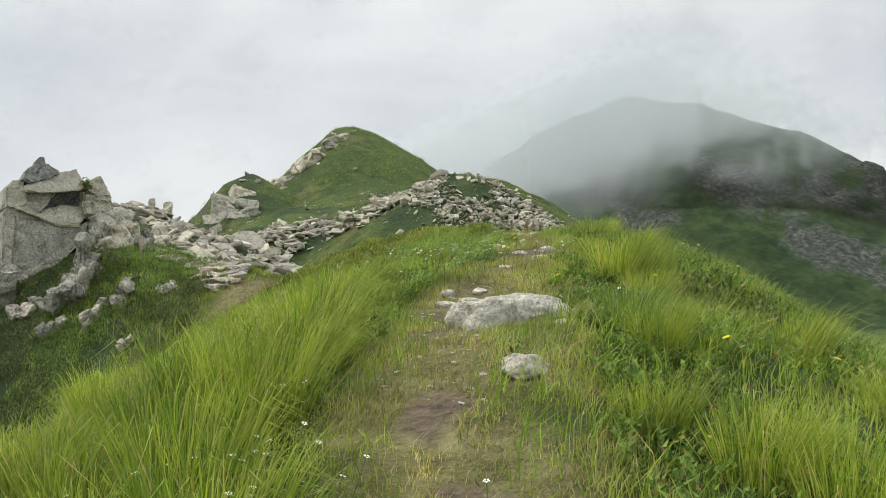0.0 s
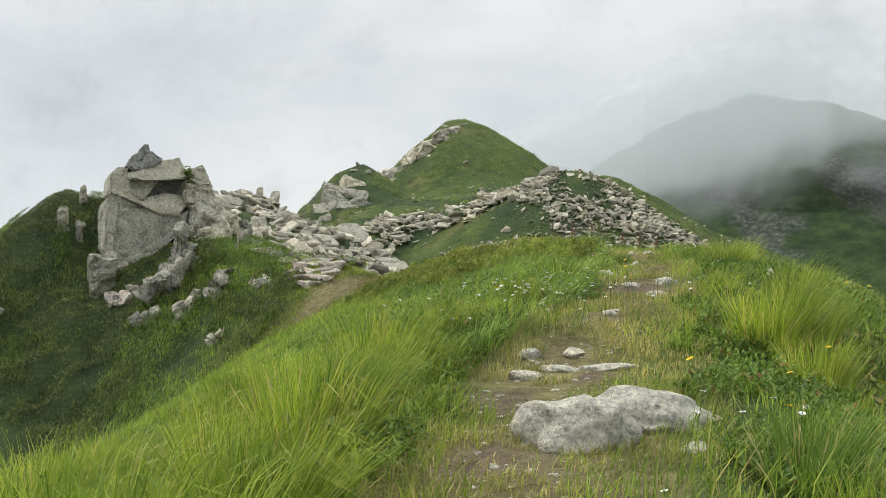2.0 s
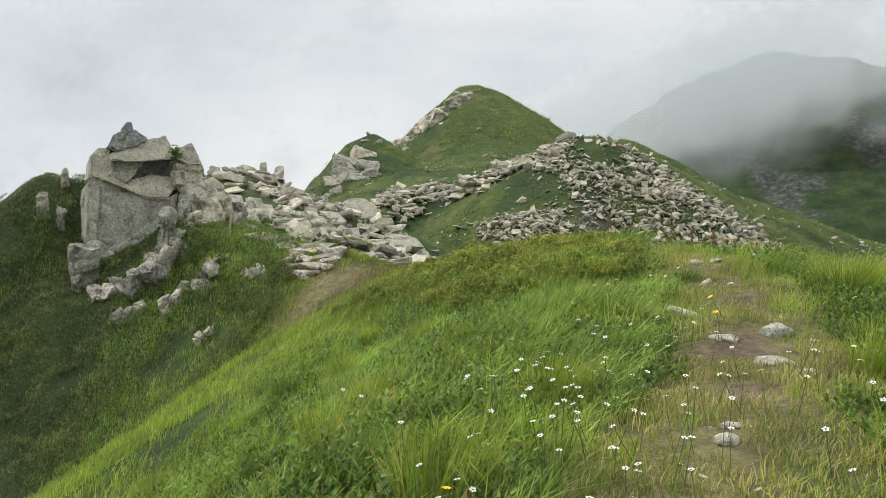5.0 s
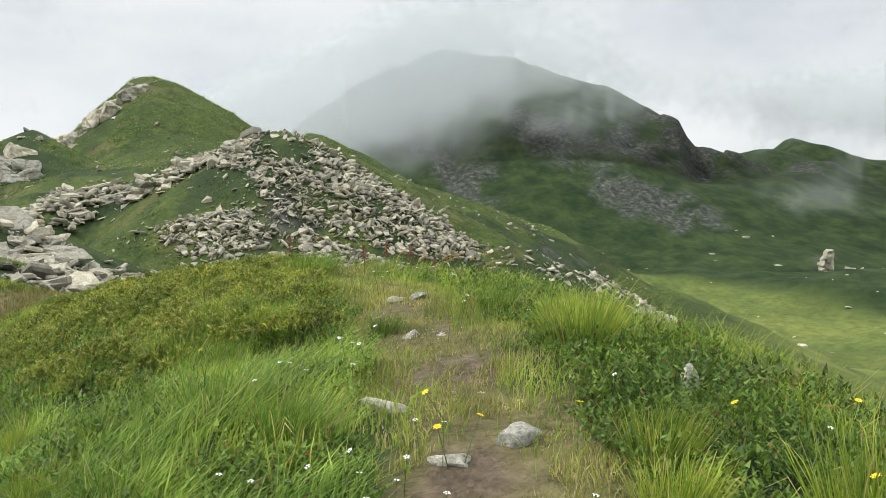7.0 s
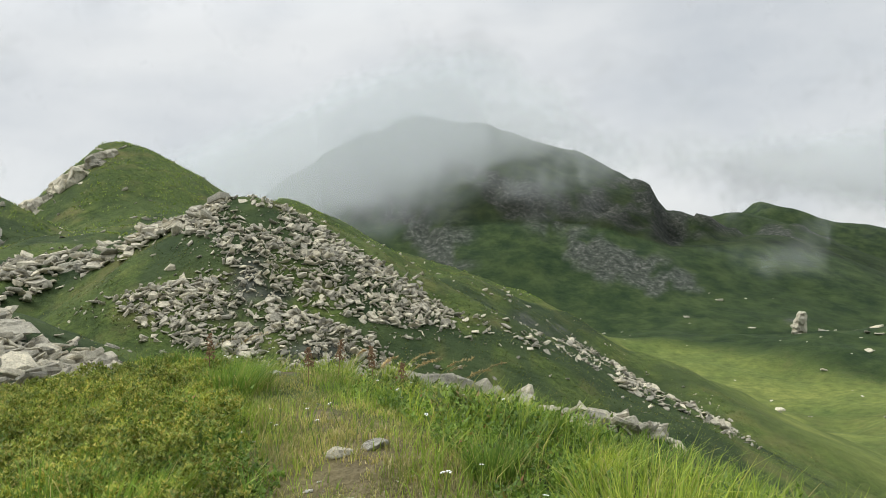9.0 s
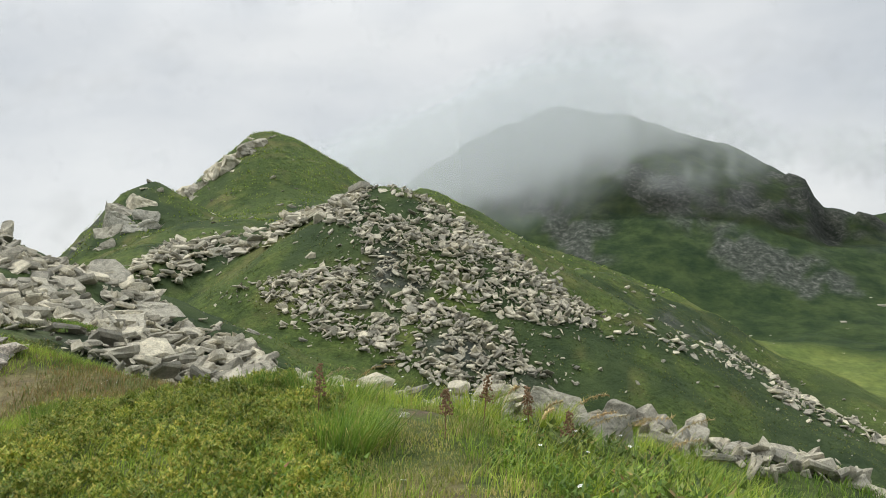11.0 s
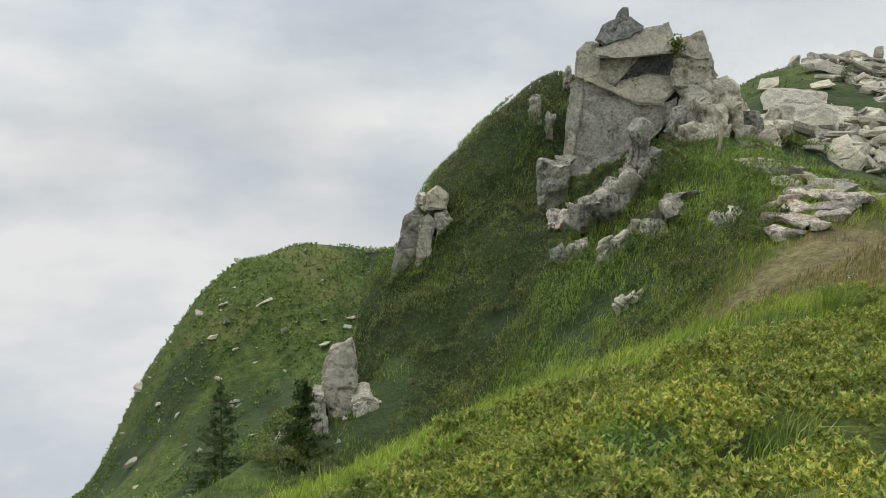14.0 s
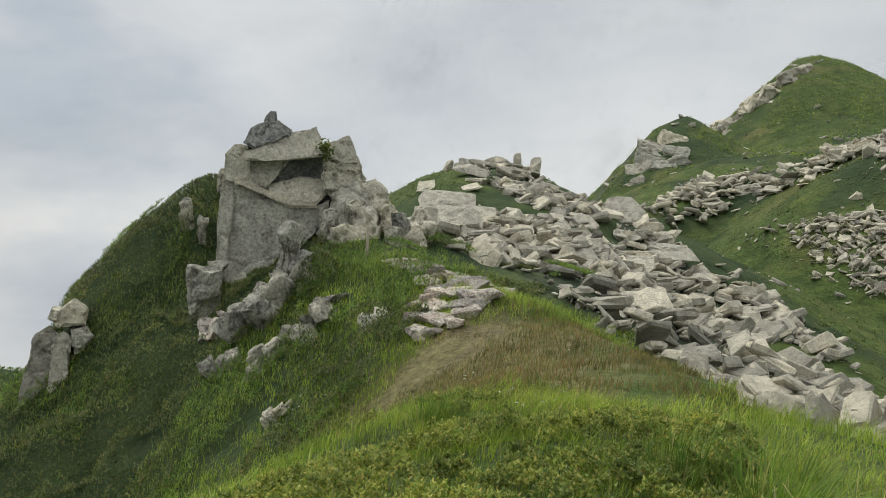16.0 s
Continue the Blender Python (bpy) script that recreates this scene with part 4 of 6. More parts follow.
x_, y_ = spread([(-110, 40), (-60, 30), (-45, 45), (-60, 80), (-95, 72)], 260, 33)
s_ = skewed(len(x_), 0.25, 2.0, 33)
scree("west_stones", "pale stones on the steep western hill", x_, y_, s_, 0.0 * s_, 20, 33, 60)
x_, y_ = spread([(60, 110), (110, 100), (200, 220), (300, 330), (240, 380), (120, 330), (80, 220)], 90, 34)
s_ = skewed(len(x_), 0.8, 5.0, 34)
scree("valley_stones", "pale rocks lying in the valley meadow", x_, y_, s_, 0.05 * s_, 12, 34, 60)
rough_rock("valley_crag", "lone pale crag standing in the valley", 222, 312, ground_z(222, 312) + 3.5, (8, 7, 13), (8, 10, 30), 77, M_SLAB, 0.14, "", 14)
# crags on the knoll: x, y, width, height
for k, (x_, y_, a_, c_) in enumerate(((-32.7, 114.4, 3.2, 4.3), (-31.7, 116.4, 3.8, 4.0), (-31.2, 119.6, 3.8, 3.6), (-29.2, 118.3, 3.6, 3.2), (-34.1, 124.0, 3.4, 3.2), (-28.1, 116.0, 2.6, 2.6), (-32.0, 111.4, 2.6, 3.2), (-29.8, 114.5, 3.2, 2.8), (-30.8, 122.0, 3.4, 3.0), (-33.0, 121.0, 3.2, 3.4), (-12.9, 86.1, 2.6, 2.6), (-13.6, 85.2, 2.2, 1.9))):
    rough_rock("knoll_rock", "pale rock outcrop on the steep grassy ridge", x_, y_, ground_z(x_, y_) - 0.24 * c_, (a_ * 1.2, a_ * 0.9, c_ * 1.1), (-8, 6 * math.sin(k), 15 + 20 * math.sin(k * 1.9)), 100 + k, (M_TALUS, M_FACE)[k % 2], 0.06, "rock outcrops on the ridge", 13)

for k, (x_, y_) in enumerate(((-22.3, 160.3), (-24.0, 157.9), (-26.2, 158.7), (-28.3, 159.1), (-30.0, 157.7), (-31.6, 157.7), (-25.4, 162.5), (-21.3, 164.2), (-28.0, 163.0), (-23.4, 166.0), (-33.0, 160.0), (-30.4, 161.5))):
    a_ = 4.2 + 1.6 * math.sin(k * 2.7)
    rough_rock("peak_rock", "grey rock breaking out of the peak's steep side", x_, y_, ground_z(x_, y_) - 0.30 * a_, (a_ * 1.3, a_ * 0.9, a_ * 1.1), (10 * math.sin(k), 12, 25 * k), 330 + k, M_TALUS, 0.11, "rocks on the peak's side", 13)

# large slabs on the rocky hill, with standing stones on its top: x, y, width, height
for k, (x_, y_, a_, b_) in enumerate(((-19.3, 46.9, 2.4, 1.2), (-14.6, 39.6, 2.1, 1.3), (-15.4, 42.3, 1.7, 1.6), (-22.3, 49.7, 0.9, 0.7), (-17.0, 42.1, 1.2, 0.7), (-18.0, 42.4, 1.0, 0.7), (-21.0, 51.9, 2.0, 0.5), (-10.2, 50.8, 2.2, 1.2), (-10.5, 47.2, 1.5, 1.1),
                                       (-11.4, 43.9, 1.4, 0.8), (-9.9, 40.7, 0.9, 1.0), (-10.0, 42.9, 1.0, 0.6), (-12.8, 53.0, 2.0, 1.4), (-6.4, 35.5, 1.4, 0.8), (-11.5, 39.8, 0.9, 0.6), (-13.6, 42.7, 1.1, 0.7), (-11.9, 50.2, 1.3, 0.6), (-13.7, 47.1, 1.0, 0.8), (-4.2, 32.4, 1.1, 0.5))):
    rough_rock("large_slab", "large pale tilted granite slab among broken rocks", x_, y_, ground_z(x_, y_) + 0.16 + 0.12 * b_, (a_ * 1.2, b_ * 1.6, 0.22 + 0.09 * a_), (34 + 9 * math.sin(k * 2.3), 12 * math.sin(k * 1.3), 25 + 24 * math.sin(k * 3.1)), 120 + k, M_SLAB, 0.03, "large slabs on the rocky hill", 14)
for k, (x_, y_, a_, h_) in enumerate(((-20.3, 56.2, 0.55, 1.3), (-19.4, 56.5, 0.65, 1.2), (-21.5, 56.0, 0.7, 0.8), (-23.4, 55.6, 1.0, 0.9), (-24.4, 55.4, 0.9, 0.9))):
    rough_rock("standing_stone", "dark upright stone on the rocky hilltop", x_, y_, ground_z(x_, y_) + h_ * 0.36, (a_, a_ * 0.8, h_ * 1.15), (4, 6, 30 * k), 150 + k, M_CRAG, 0.05, "standing stones on the hilltop")

# stained ledge where the trail leaves the turf
r_ = random.Random(8)
LEDGE = [(-7.91, 27.18, 0.43), (-7.68, 27.42, 0.52), (-7.25, 27.34, 0.36), (-8.14, 28.05, 0.59), (-7.44, 28.02, 0.62), (-8.33, 28.81, 0.74), (-7.43, 28.65, 0.71), (-8.3, 29.7, 0.72), (-8.9, 30.3, 0.8),
         (-8.2, 30.6, 0.6), (-9.85, 30.29, 0.61), (-9.6, 31.2, 0.73), (-8.4, 27.72, 0.45), (-7.57, 26.95, 0.38), (-10.45, 29.98, 0.53), (-7.9, 29.2, 0.6), (-9.2, 29.4, 0.5), (-8.7, 28.3, 0.4)]
for k, (x_, y_, a_) in enumerate(LEDGE):
    for n_ in range(2):
        u_, v_, a_ = x_ + 0.5 * n_ * r_.uniform(-0.6, 0.6), y_ + 0.5 * n_ * r_.uniform(-0.8, 0.8), a_ * (1.0 - 0.35 * n_)
        rough_rock("ledge_stone", "pinkish flat worn stone of the trail ledge", u_, v_, ground_z(u_, v_) + 0.03 + 0.04 * n_, (a_ * 1.7, a_ * 1.2, 0.16 + 0.22 * a_), (r_.uniform(4, 14), r_.uniform(-6, 6), r_.uniform(-30, 60)), 160 + 2 * k + n_, M_RUST, 0.025, "flat stones of the trail ledge")

# blocks at the end of the pile beside the mound
boulder("flat_boulder", "large flat-topped pale boulder in the grass", (2.62, 17.4), (1.0, 0.75, 0.46), (0, 2, 20), 187, M_SLAB, "rock", "", 2, 0.02, 0.22)
for k, (xy, size, turn) in enumerate((((3.0, 21.5), (1.1, 0.7, 0.85), (20, 25, 20)), ((3.5, 21.3), (0.9, 0.5, 0.42), (24, 5, 60)), ((4.0, 21.9), (0.7, 0.5, 0.6), (10, 20, 10)), ((4.3, 21.4), (0.85, 0.5, 0.32), (20, 12, 80)), ((5.2, 22.2), (0.4, 0.5, 0.75), (5, 10, 30)), ((4.9, 21.6), (0.95, 0.55, 0.3), (22, -10, 50)),
                                       ((5.6, 22.0), (0.8, 0.5, 0.3), (20, 16, 20)), ((2.2, 21.7), (0.75, 0.55, 0.42), (16, 10, 10)), ((1.5, 22.0), (0.85, 0.6, 0.36), (18, 8, 75)), ((0.7, 22.3), (0.7, 0.5, 0.32), (22, -14, 100)), ((0.0, 22.6), (0.65, 0.5, 0.3), (18, 8, 15)), ((-0.6, 22.9), (0.7, 0.45, 0.3), (25, 0, 45)), ((4.5, 20.9), (0.7, 0.45, 0.25), (25, 10, 70)),
                                       ((6.1, 22.6), (0.7, 0.5, 0.3), (10, 10, 5)), ((3.7, 20.9), (0.6, 0.4, 0.25), (15, 10, 35)), ((2.6, 21.1), (0.65, 0.4, 0.3), (20, -8, 120)))):
    boulder("broken_block", "angular pale slab at the end of the scree", xy, [a * 0.82 for a in size], turn, 190 + k, M_SLAB, "rock", "broken slabs beside the mound", 2, 0.03, 0.06)

TAIL = [(-1.6, 24.8), (0.0, 22.8), (2.0, 21.5), (4.0, 20.7), (6.0, 21.0), (8.6, 23.2), (8.6, 25.2), (5.0, 23.4), (2.0, 23.6), (0.0, 24.8)]
x_, y_ = spread(TAIL, 560, 35)
s_ = skewed(len(x_), 0.18, 0.8, 35)
scree("scree_tail", "strip of small pale slabs trailing off the pile", x_, y_, s_, 0.10 * s_ + 0.10 * np.random.default_rng(36).random(len(x_)), 26, 35, 300)

# stones of the footpath: place, size, turn
PATH_STONES = [((0.26, 5.10), (0.46, 0.40, 0.32), (3, 4, 20), 0.26), ((0.56, 5.28), (0.58, 0.28, 0.20), (3, 8, 18), 0.30), ((0.36, 3.87), (0.29, 0.19, 0.13), (4, 3, 10), 0.36), ((0.0, 6.80), (0.17, 0.13, 0.11), (0, 0, 20), 0.35), ((0.28, 6.86), (0.22, 0.14, 0.09), (5, 0, 60), 0.35),
               ((-0.02, 6.36), (0.26, 0.14, 0.09), (0, 5, 15), 0.4), ((0.18, 6.54), (0.27, 0.14, 0.08), (0, 3, 5), 0.4), ((0.46, 6.56), (0.40, 0.15, 0.08), (3, 0, 12), 0.5), ((0.03, 6.66), (0.12, 0.10, 0.07), (0, 0, 80), 0.4),
               ((0.53, 7.74), (0.13, 0.10, 0.07), (0, 0, 30), 0.3), ((0.57, 7.95), (0.13, 0.09, 0.05), (0, 0, 0), 0.3), ((1.14, 8.9), (0.12, 0.09, 0.07), (0, 10, 30), 0.3), ((0.69, 10.29), (0.36, 0.14, 0.13), (5, 12, -32), 0.35),
               ((1.17, 9.74), (0.24, 0.16, 0.17), (0, -10, 20), 0.32), ((1.05, 11.78), (0.14, 0.11, 0.09), (0, 0, 10), 0.3), ((1.11, 12.86), (0.22, 0.16, 0.11), (0, 0, 20), 0.35), ((1.32, 12.95), (0.20, 0.14, 0.09), (0, 0, 50), 0.35),
               ((2.18, 10.18), (0.15, 0.14, 0.27), (0, 18, 30), 0.2), ((0.84, 9.60), (0.24, 0.13, 0.07), (0, 0, -30), 0.4), ((1.05, 9.14), (0.32, 0.16, 0.09), (0, 3, -8), 0.42), ((0.91, 15.95), (0.12, 0.10, 0.08), (0, 0, 0), 0.3), ((0.70, 5.52), (0.17, 0.1, 0.07), (0, 0, 20), 0.4), ((0.69, 4.95), (0.16, 0.1, 0.07), (0, 0, 50), 0.4)]
for k, (xy, size, turn, sink) in enumerate(PATH_STONES):
    if k > 2:
        size, sink = [a * 0.82 for a in size], sink + 0.05
    boulder("path_stone", "worn pale stone embedded in the footpath" if k > 2 else "large pale lichened stone lying across the footpath", xy, size, turn, 400 + k, M_PATHSTONE, "stone", "stones of the footpath", 3, 0.10 if k < 3 else 0.07, sink, 1)


# grit and pebbles worn out of the path
x_, y_ = np.random.default_rng(51).uniform(-1.2, 2.6, 9000), np.random.default_rng(52).uniform(1.5, 15, 9000)
k_ = (near_line(x_, y_, TRAIL)[0] < 0.34 * (0.4 + np.random.default_rng(53).random(9000))) & (fbm(x_, y_, 0.9, 3, 0.5, 54) > 0.0)
x_, y_ = x_[k_], y_[k_]
V_, F_, n_ = [], [], 0
for k in range(len(x_)):
    v_, f_ = STONE_ARR[k % len(STONE_ARR)]
    a_ = np.array(pose(float(x_[k]), float(y_[k]), 0, 0, 0, k * 37.0))
    V_.append(v_ * (0.012 + 0.05 * (k * 0.618 % 1) ** 3) @ a_[:3, :3].T + np.array([x_[k], y_[k], 0]))
    F_.append(f_ + n_)
    n_ += len(v_)
V_ = np.concatenate(V_)
V_[:, 2] += np.repeat(height(x_, y_), [len(STONE_ARR[k % len(STONE_ARR)][0]) for k in range(len(x_))])
tagged(new("path_gravel", fast_mesh("path_gravel", V_, np.concatenate(F_), M_PATHSTONE)), "loose grit and pebbles on the worn path", "gravel", "", "stuff")


# trail post by the crag
def trail_post():
    bm = bmesh.new()
    bmesh.ops.create_cone(bm, cap_ends=True, segments=8, radius1=0.045, radius2=0.032, depth=0.95)
    bmesh.ops.subdivide_edges(bm, edges=[e for e in bm.edges if abs(e.verts[0].co.z - e.verts[1].co.z) > 0.5], cuts=4)
    for v in bm.verts:
        v.co.x += 0.02 * math.sin(v.co.z * 5)
    me = bpy.data.meshes.new("trail_post")
    bm.to_mesh(me)
    bm.free()
    me.materials.append(mat("bleached_wood", lambda nt: surface(nt, ramp(nt, noise_node(nt, 18, 5), (0.3, (0.25, 0.21, 0.15)), (0.7, (0.48, 0.42, 0.32))), 0.85)))
    ob = new("trail_post", me)
    ob.matrix_world = pose(-11.25, 29.95, ground_z(-11.25, 29.95) + 0.4, 3, 4, 0)
    return tagged(ob, "short bleached wooden stake in the turf", "post")


trail_post()


# ---------------------------------------------------------------- plants
M_GRASS = mat("tussock_grass", leaf_shader((0.0, (0.165, 0.255, 0.030)), (0.45, (0.290, 0.395, 0.044)), (0.88, (0.420, 0.470, 0.085)), (1.0, (0.46, 0.38, 0.15)), trans=0.36))
M_GRASSDARK = mat("green_grass", leaf_shader((0.0, (0.095, 0.180, 0.032)), (0.5, (0.165, 0.280, 0.045)), (0.94, (0.255, 0.350, 0.065)), (1.0, (0.40, 0.34, 0.16)), trans=0.34))
M_GRASSMID = mat("slope_grass_blades", leaf_shader((0.0, (0.160, 0.255, 0.038)), (0.5, (0.280, 0.400, 0.055)), (0.92, (0.400, 0.475, 0.092)), (1.0, (0.42, 0.36, 0.17)), trans=0.34))
M_BANK = mat("bank_grass_blades", leaf_shader((0.0, (0.170, 0.300, 0.054)), (0.5, (0.305, 0.465, 0.084)), (0.92, (0.440, 0.560, 0.135)), (1.0, (0.42, 0.40, 0.19)), trans=0.35))
M_STRAW = mat("dry_grass", leaf_shader((0.0, (0.190, 0.245, 0.055)), (0.45, (0.340, 0.340, 0.100)), (0.8, (0.52, 0.45, 0.20)), (1.0, (0.58, 0.49, 0.28)), trans=0.35))
M_BROWN = mat("saddle_grass", leaf_shader((0.0, (0.130, 0.175, 0.046)), (0.45, (0.200, 0.190, 0.064)), (0.75, (0.250, 0.155, 0.080)), (1.0, (0.34, 0.25, 0.13)), trans=0.35))
M_SLOPEHEATH = mat("dark_juniper_leaf", leaf_shader((0.0, (0.050, 0.084, 0.026)), (0.5, (0.104, 0.144, 0.040)), (0.86, (0.190, 0.212, 0.060)), (1.0, (0.28, 0.19, 0.09)), trans=0.3))
M_JUNIPER = mat("juniper_sprig", leaf_shader((0.0, (0.094, 0.158, 0.033)), (0.35, (0.205, 0.282, 0.052)), (0.7, (0.350, 0.384, 0.074)), (1.0, (0.48, 0.40, 0.12)), trans=0.34))
M_LEAF = mat("shrub_leaf", leaf_shader((0.0, (0.070, 0.135, 0.024)), (0.5, (0.140, 0.235, 0.038)), (0.94, (0.225, 0.325, 0.062)), (1.0, (0.26, 0.10, 0.06)), trans=0.35))
M_WHITE = mat("white_petal", lambda nt: surface(nt, ramp(nt, noise_node(nt, 60, 2), (0.3, (0.70, 0.71, 0.66)), (0.7, (0.84, 0.84, 0.80))), 0.7))
M_YELLOW = mat("yellow_petal", lambda nt: surface(nt, ramp(nt, noise_node(nt, 60, 2), (0.3, (0.62, 0.42, 0.01)), (0.7, (0.80, 0.60, 0.03))), 0.7))
M_STEM = mat("green_stem", lambda nt: surface(nt, ramp(nt, noise_node(nt, 40, 2), (0.3, (0.07, 0.12, 0.03)), (0.7, (0.13, 0.18, 0.05))), 0.7))
M_RUSSET = mat("russet_seed", lambda nt: surface(nt, ramp(nt, noise_node(nt, 30, 3), (0.3, (0.12, 0.07, 0.038)), (0.7, (0.27, 0.17, 0.095))), 0.8))


def blade_arrays(base, tall, wide, lean, face, droop, simple=False):
    """Curved grass blades: roots (n, 3), heights, widths, lean (n, 2) per metre of height, facing angle, droop."""
    n = len(base)
    t = np.stack([np.cos(face), np.sin(face), np.zeros(n)], -1) * (wide / 2)[:, None]
    ln = np.stack([lean[:, 0], lean[:, 1], np.zeros(n)], -1) * tall[:, None]
    up = np.stack([np.zeros(n), np.zeros(n), tall], -1)
    m1 = base + up * 0.42 + ln * 0.22
    m2 = base + up * 0.78 + ln * 0.60
    tip = base + up * (1.0 - 0.35 * droop)[:, None] + ln * (1.0 + 0.3 * droop)[:, None]
    v = np.stack([base - t, base + t, m1 - t * 0.85, m1 + t * 0.85, m2 - t * 0.55, m2 + t * 0.55, tip], 1)
    f = np.array([[0, 1, 3], [0, 3, 2], [2, 3, 5], [2, 5, 4], [4, 5, 6]])
    if simple:
        v, f = v[:, [0, 1, 2, 3, 6]], np.array([[0, 1, 3], [0, 3, 2], [2, 3, 4]])
        return v.reshape(-1, 3), (np.arange(n)[:, None, None] * 5 + f[None]).reshape(-1, 3)
    return v.reshape(-1, 3), (np.arange(n)[:, None, None] * 7 + f[None]).reshape(-1, 3)


WIND = np.array([0.30, 0.06])


def tussock_mesh(seed, count, tall, radius, spread_out, material, wide=0.007):
    r = np.random.default_rng(seed)
    a, d = r.uniform(0, 2 * np.pi, count), np.sqrt(r.random(count)) * radius
    out = np.stack([np.cos(a), np.sin(a)], -1)
    base = np.concatenate([out * d[:, None], np.full((count, 1), -0.05)], 1)
    h = tall * r.uniform(0.5, 1.08, count)
    lean = out * (d / radius * spread_out)[:, None] + WIND * r.uniform(0.2, 1.5, count)[:, None] + r.normal(0, 0.19, (count, 2))
    v, f = blade_arrays(base, h, wide * r.uniform(0.7, 1.4, count), lean, r.uniform(0, np.pi, count), r.uniform(0, 1, count) ** 1.5 * 1.6)
    return fast_mesh("blade_clump", v, f, material)


BRIGHT = [tussock_mesh(500 + k, 430, 0.46 + 0.05 * (k % 3), 0.19 + 0.02 * k, 0.5, M_GRASS, 0.0064) for k in range(4)]
DEAD = [tussock_mesh(540 + k, 46, 0.34 + 0.04 * k, 0.24, 0.9, M_STRAW, 0.006) for k in range(3)]
GREEN = [tussock_mesh(520 + k, 300, 0.38 + 0.05 * (k % 3), 0.16 + 0.02 * k, 0.5, M_GRASSDARK, 0.0058) for k in range(4)]


def tussock(x, y, scale, kind, seed):
    r = random.Random(seed)
    if kind == "bright":
        me, label = BRIGHT[seed % 4], "thick bright yellow-green grass tussock bent by wind"
    else:
        me, label = GREEN[seed % 4], "deep green grass tussock beside the footpath"
    top = new("grass_tussock")
    top.matrix_world = pose(x, y, ground_z(x, y), 0, 0, r.uniform(-35, 35)) @ Matrix.Diagonal((scale, scale, scale * r.uniform(0.85, 1.15), 1))
    for nm, mesh in (("blade_clump", me), ("dead_clump", DEAD[seed % 3])):
        ob = new(nm, mesh)
        ob.parent = top
        tagged(ob, "withered straw-coloured blades" if nm == "dead_clump" else "", kind="stuff")
    return tagged(top, label, "grass tussock", "grass tussocks on the ridge")


def off_trail(x, y):
    return near_line(np.asarray(x, float), np.asarray(y, float), TRAIL)[0]


TUSSOCKS = [(-0.75, 2.7, 1.05, "bright"), (-1.0, 3.2, 1.1, "bright"), (-0.85, 3.7, 1.0, "bright"), (-1.35, 2.5, 1.1, "bright"), (-0.75, 4.4, 0.95, "bright"), (-0.8, 5.0, 0.95, "bright"), (-1.2, 4.0, 1.05, "bright"),
            (0.98, 4.45, 0.8, "green"), (1.05, 4.7, 0.75, "green"), (1.15, 3.05, 0.8, "bright"), (1.35, 2.8, 0.8, "bright"), (0.85, 3.4, 0.6, "bright"), (1.45, 8.9, 0.6, "bright"), (1.65, 9.4, 0.6, "bright"),
            (-0.85, 6.45, 0.95, "bright"), (-1.05, 6.9, 0.85, "bright"), (-0.15, 8.3, 0.7, "bright"), (-0.55, 7.3, 0.7, "bright"), (1.45, 7.1, 0.95, "bright"), (1.75, 7.5, 0.9, "bright"), (1.6, 6.6, 0.8, "bright"), (2.0, 8.6, 0.85, "bright"),
            (1.95, 11.0, 0.85, "bright"), (2.1, 11.5, 0.8, "bright"), (1.8, 12.4, 0.7, "green"), (-0.2, 12.6, 0.95, "green"), (0.05, 12.4, 0.95, "green"), (-0.5, 12.3, 0.9, "green"),
            (0.2, 10.0, 0.85, "green"), (-0.1, 10.4, 0.9, "green"), (0.5, 15.1, 0.9, "green"), (0.62, 15.3, 0.95, "green"), (0.5, 17.7, 1.0, "green"), (0.1, 17.9, 1.0, "green"), (-0.4, 18.2, 0.9, "green"), (1.5, 17.2, 0.8, "bright"), (2.0, 16.6, 0.7, "bright"),
            (-2.6, 19.9, 0.8, "green"), (-3.2, 20.2, 0.9, "green"), (-2.2, 20.4, 0.8, "green"), (0.9, 12.0, 0.5, "green"), (1.9, 4.6, 0.8, "bright"), (2.1, 3.8, 0.85, "bright")]
for k, (x_, y_, s_, kind_) in enumerate(TUSSOCKS):
    tussock(x_, y_, s_, kind_, k)
r_ = random.Random(77)
count_ = 0
while count_ < 125:
    x_, y_ = r_.uniform(-3.4, 3.4), r_.uniform(0.4, 13.5)
    d_ = float(off_trail([x_], [y_])[0])
    bank_ = x_ < -0.4 and y_ < 7.2                      # the rank bank west of the path's lower end
    if d_ < (0.62 if x_ < 0.3 else 0.8) or r_.random() > (0.95 if bank_ else 0.16) or x_ > 2.7 or (x_ < 0.3 and y_ > 12.8):
        continue
    tussock(x_, y_, r_.uniform(0.6, 1.0) if bank_ else r_.uniform(0.38, 0.68), "bright" if (bank_ and r_.random() < 0.8) or r_.random() < 0.3 else "green", 100 + count_)
    count_ += 1


def grass_field(name, label, x, y, tall, wide, material, seed, wind=0.8, per=1, patch=0.0):
    r = np.random.default_rng(seed)
    x, y = np.repeat(x, per) + r.normal(0, patch, len(x) * per), np.repeat(y, per) + r.normal(0, patch, len(x) * per)
    n = len(x)
    base = np.stack([x, y, height(x, y) - 0.008], -1)
    t = np.repeat(np.broadcast_to(tall, (n // per,)), per) * r.uniform(0.5, 1.15, n)
    lean = WIND * wind * r.uniform(0.3, 1.3, n)[:, None] + r.normal(0, 0.28, (n, 2))
    v, f = blade_arrays(base, t, np.repeat(np.broadcast_to(wide, (n // per,)), per) * r.uniform(0.7, 1.3, n), lean, r.uniform(0, np.pi, n), r.random(n), True)
    return tagged(new(name, fast_mesh(name, v, f, material)), label, "grass", "", "stuff")


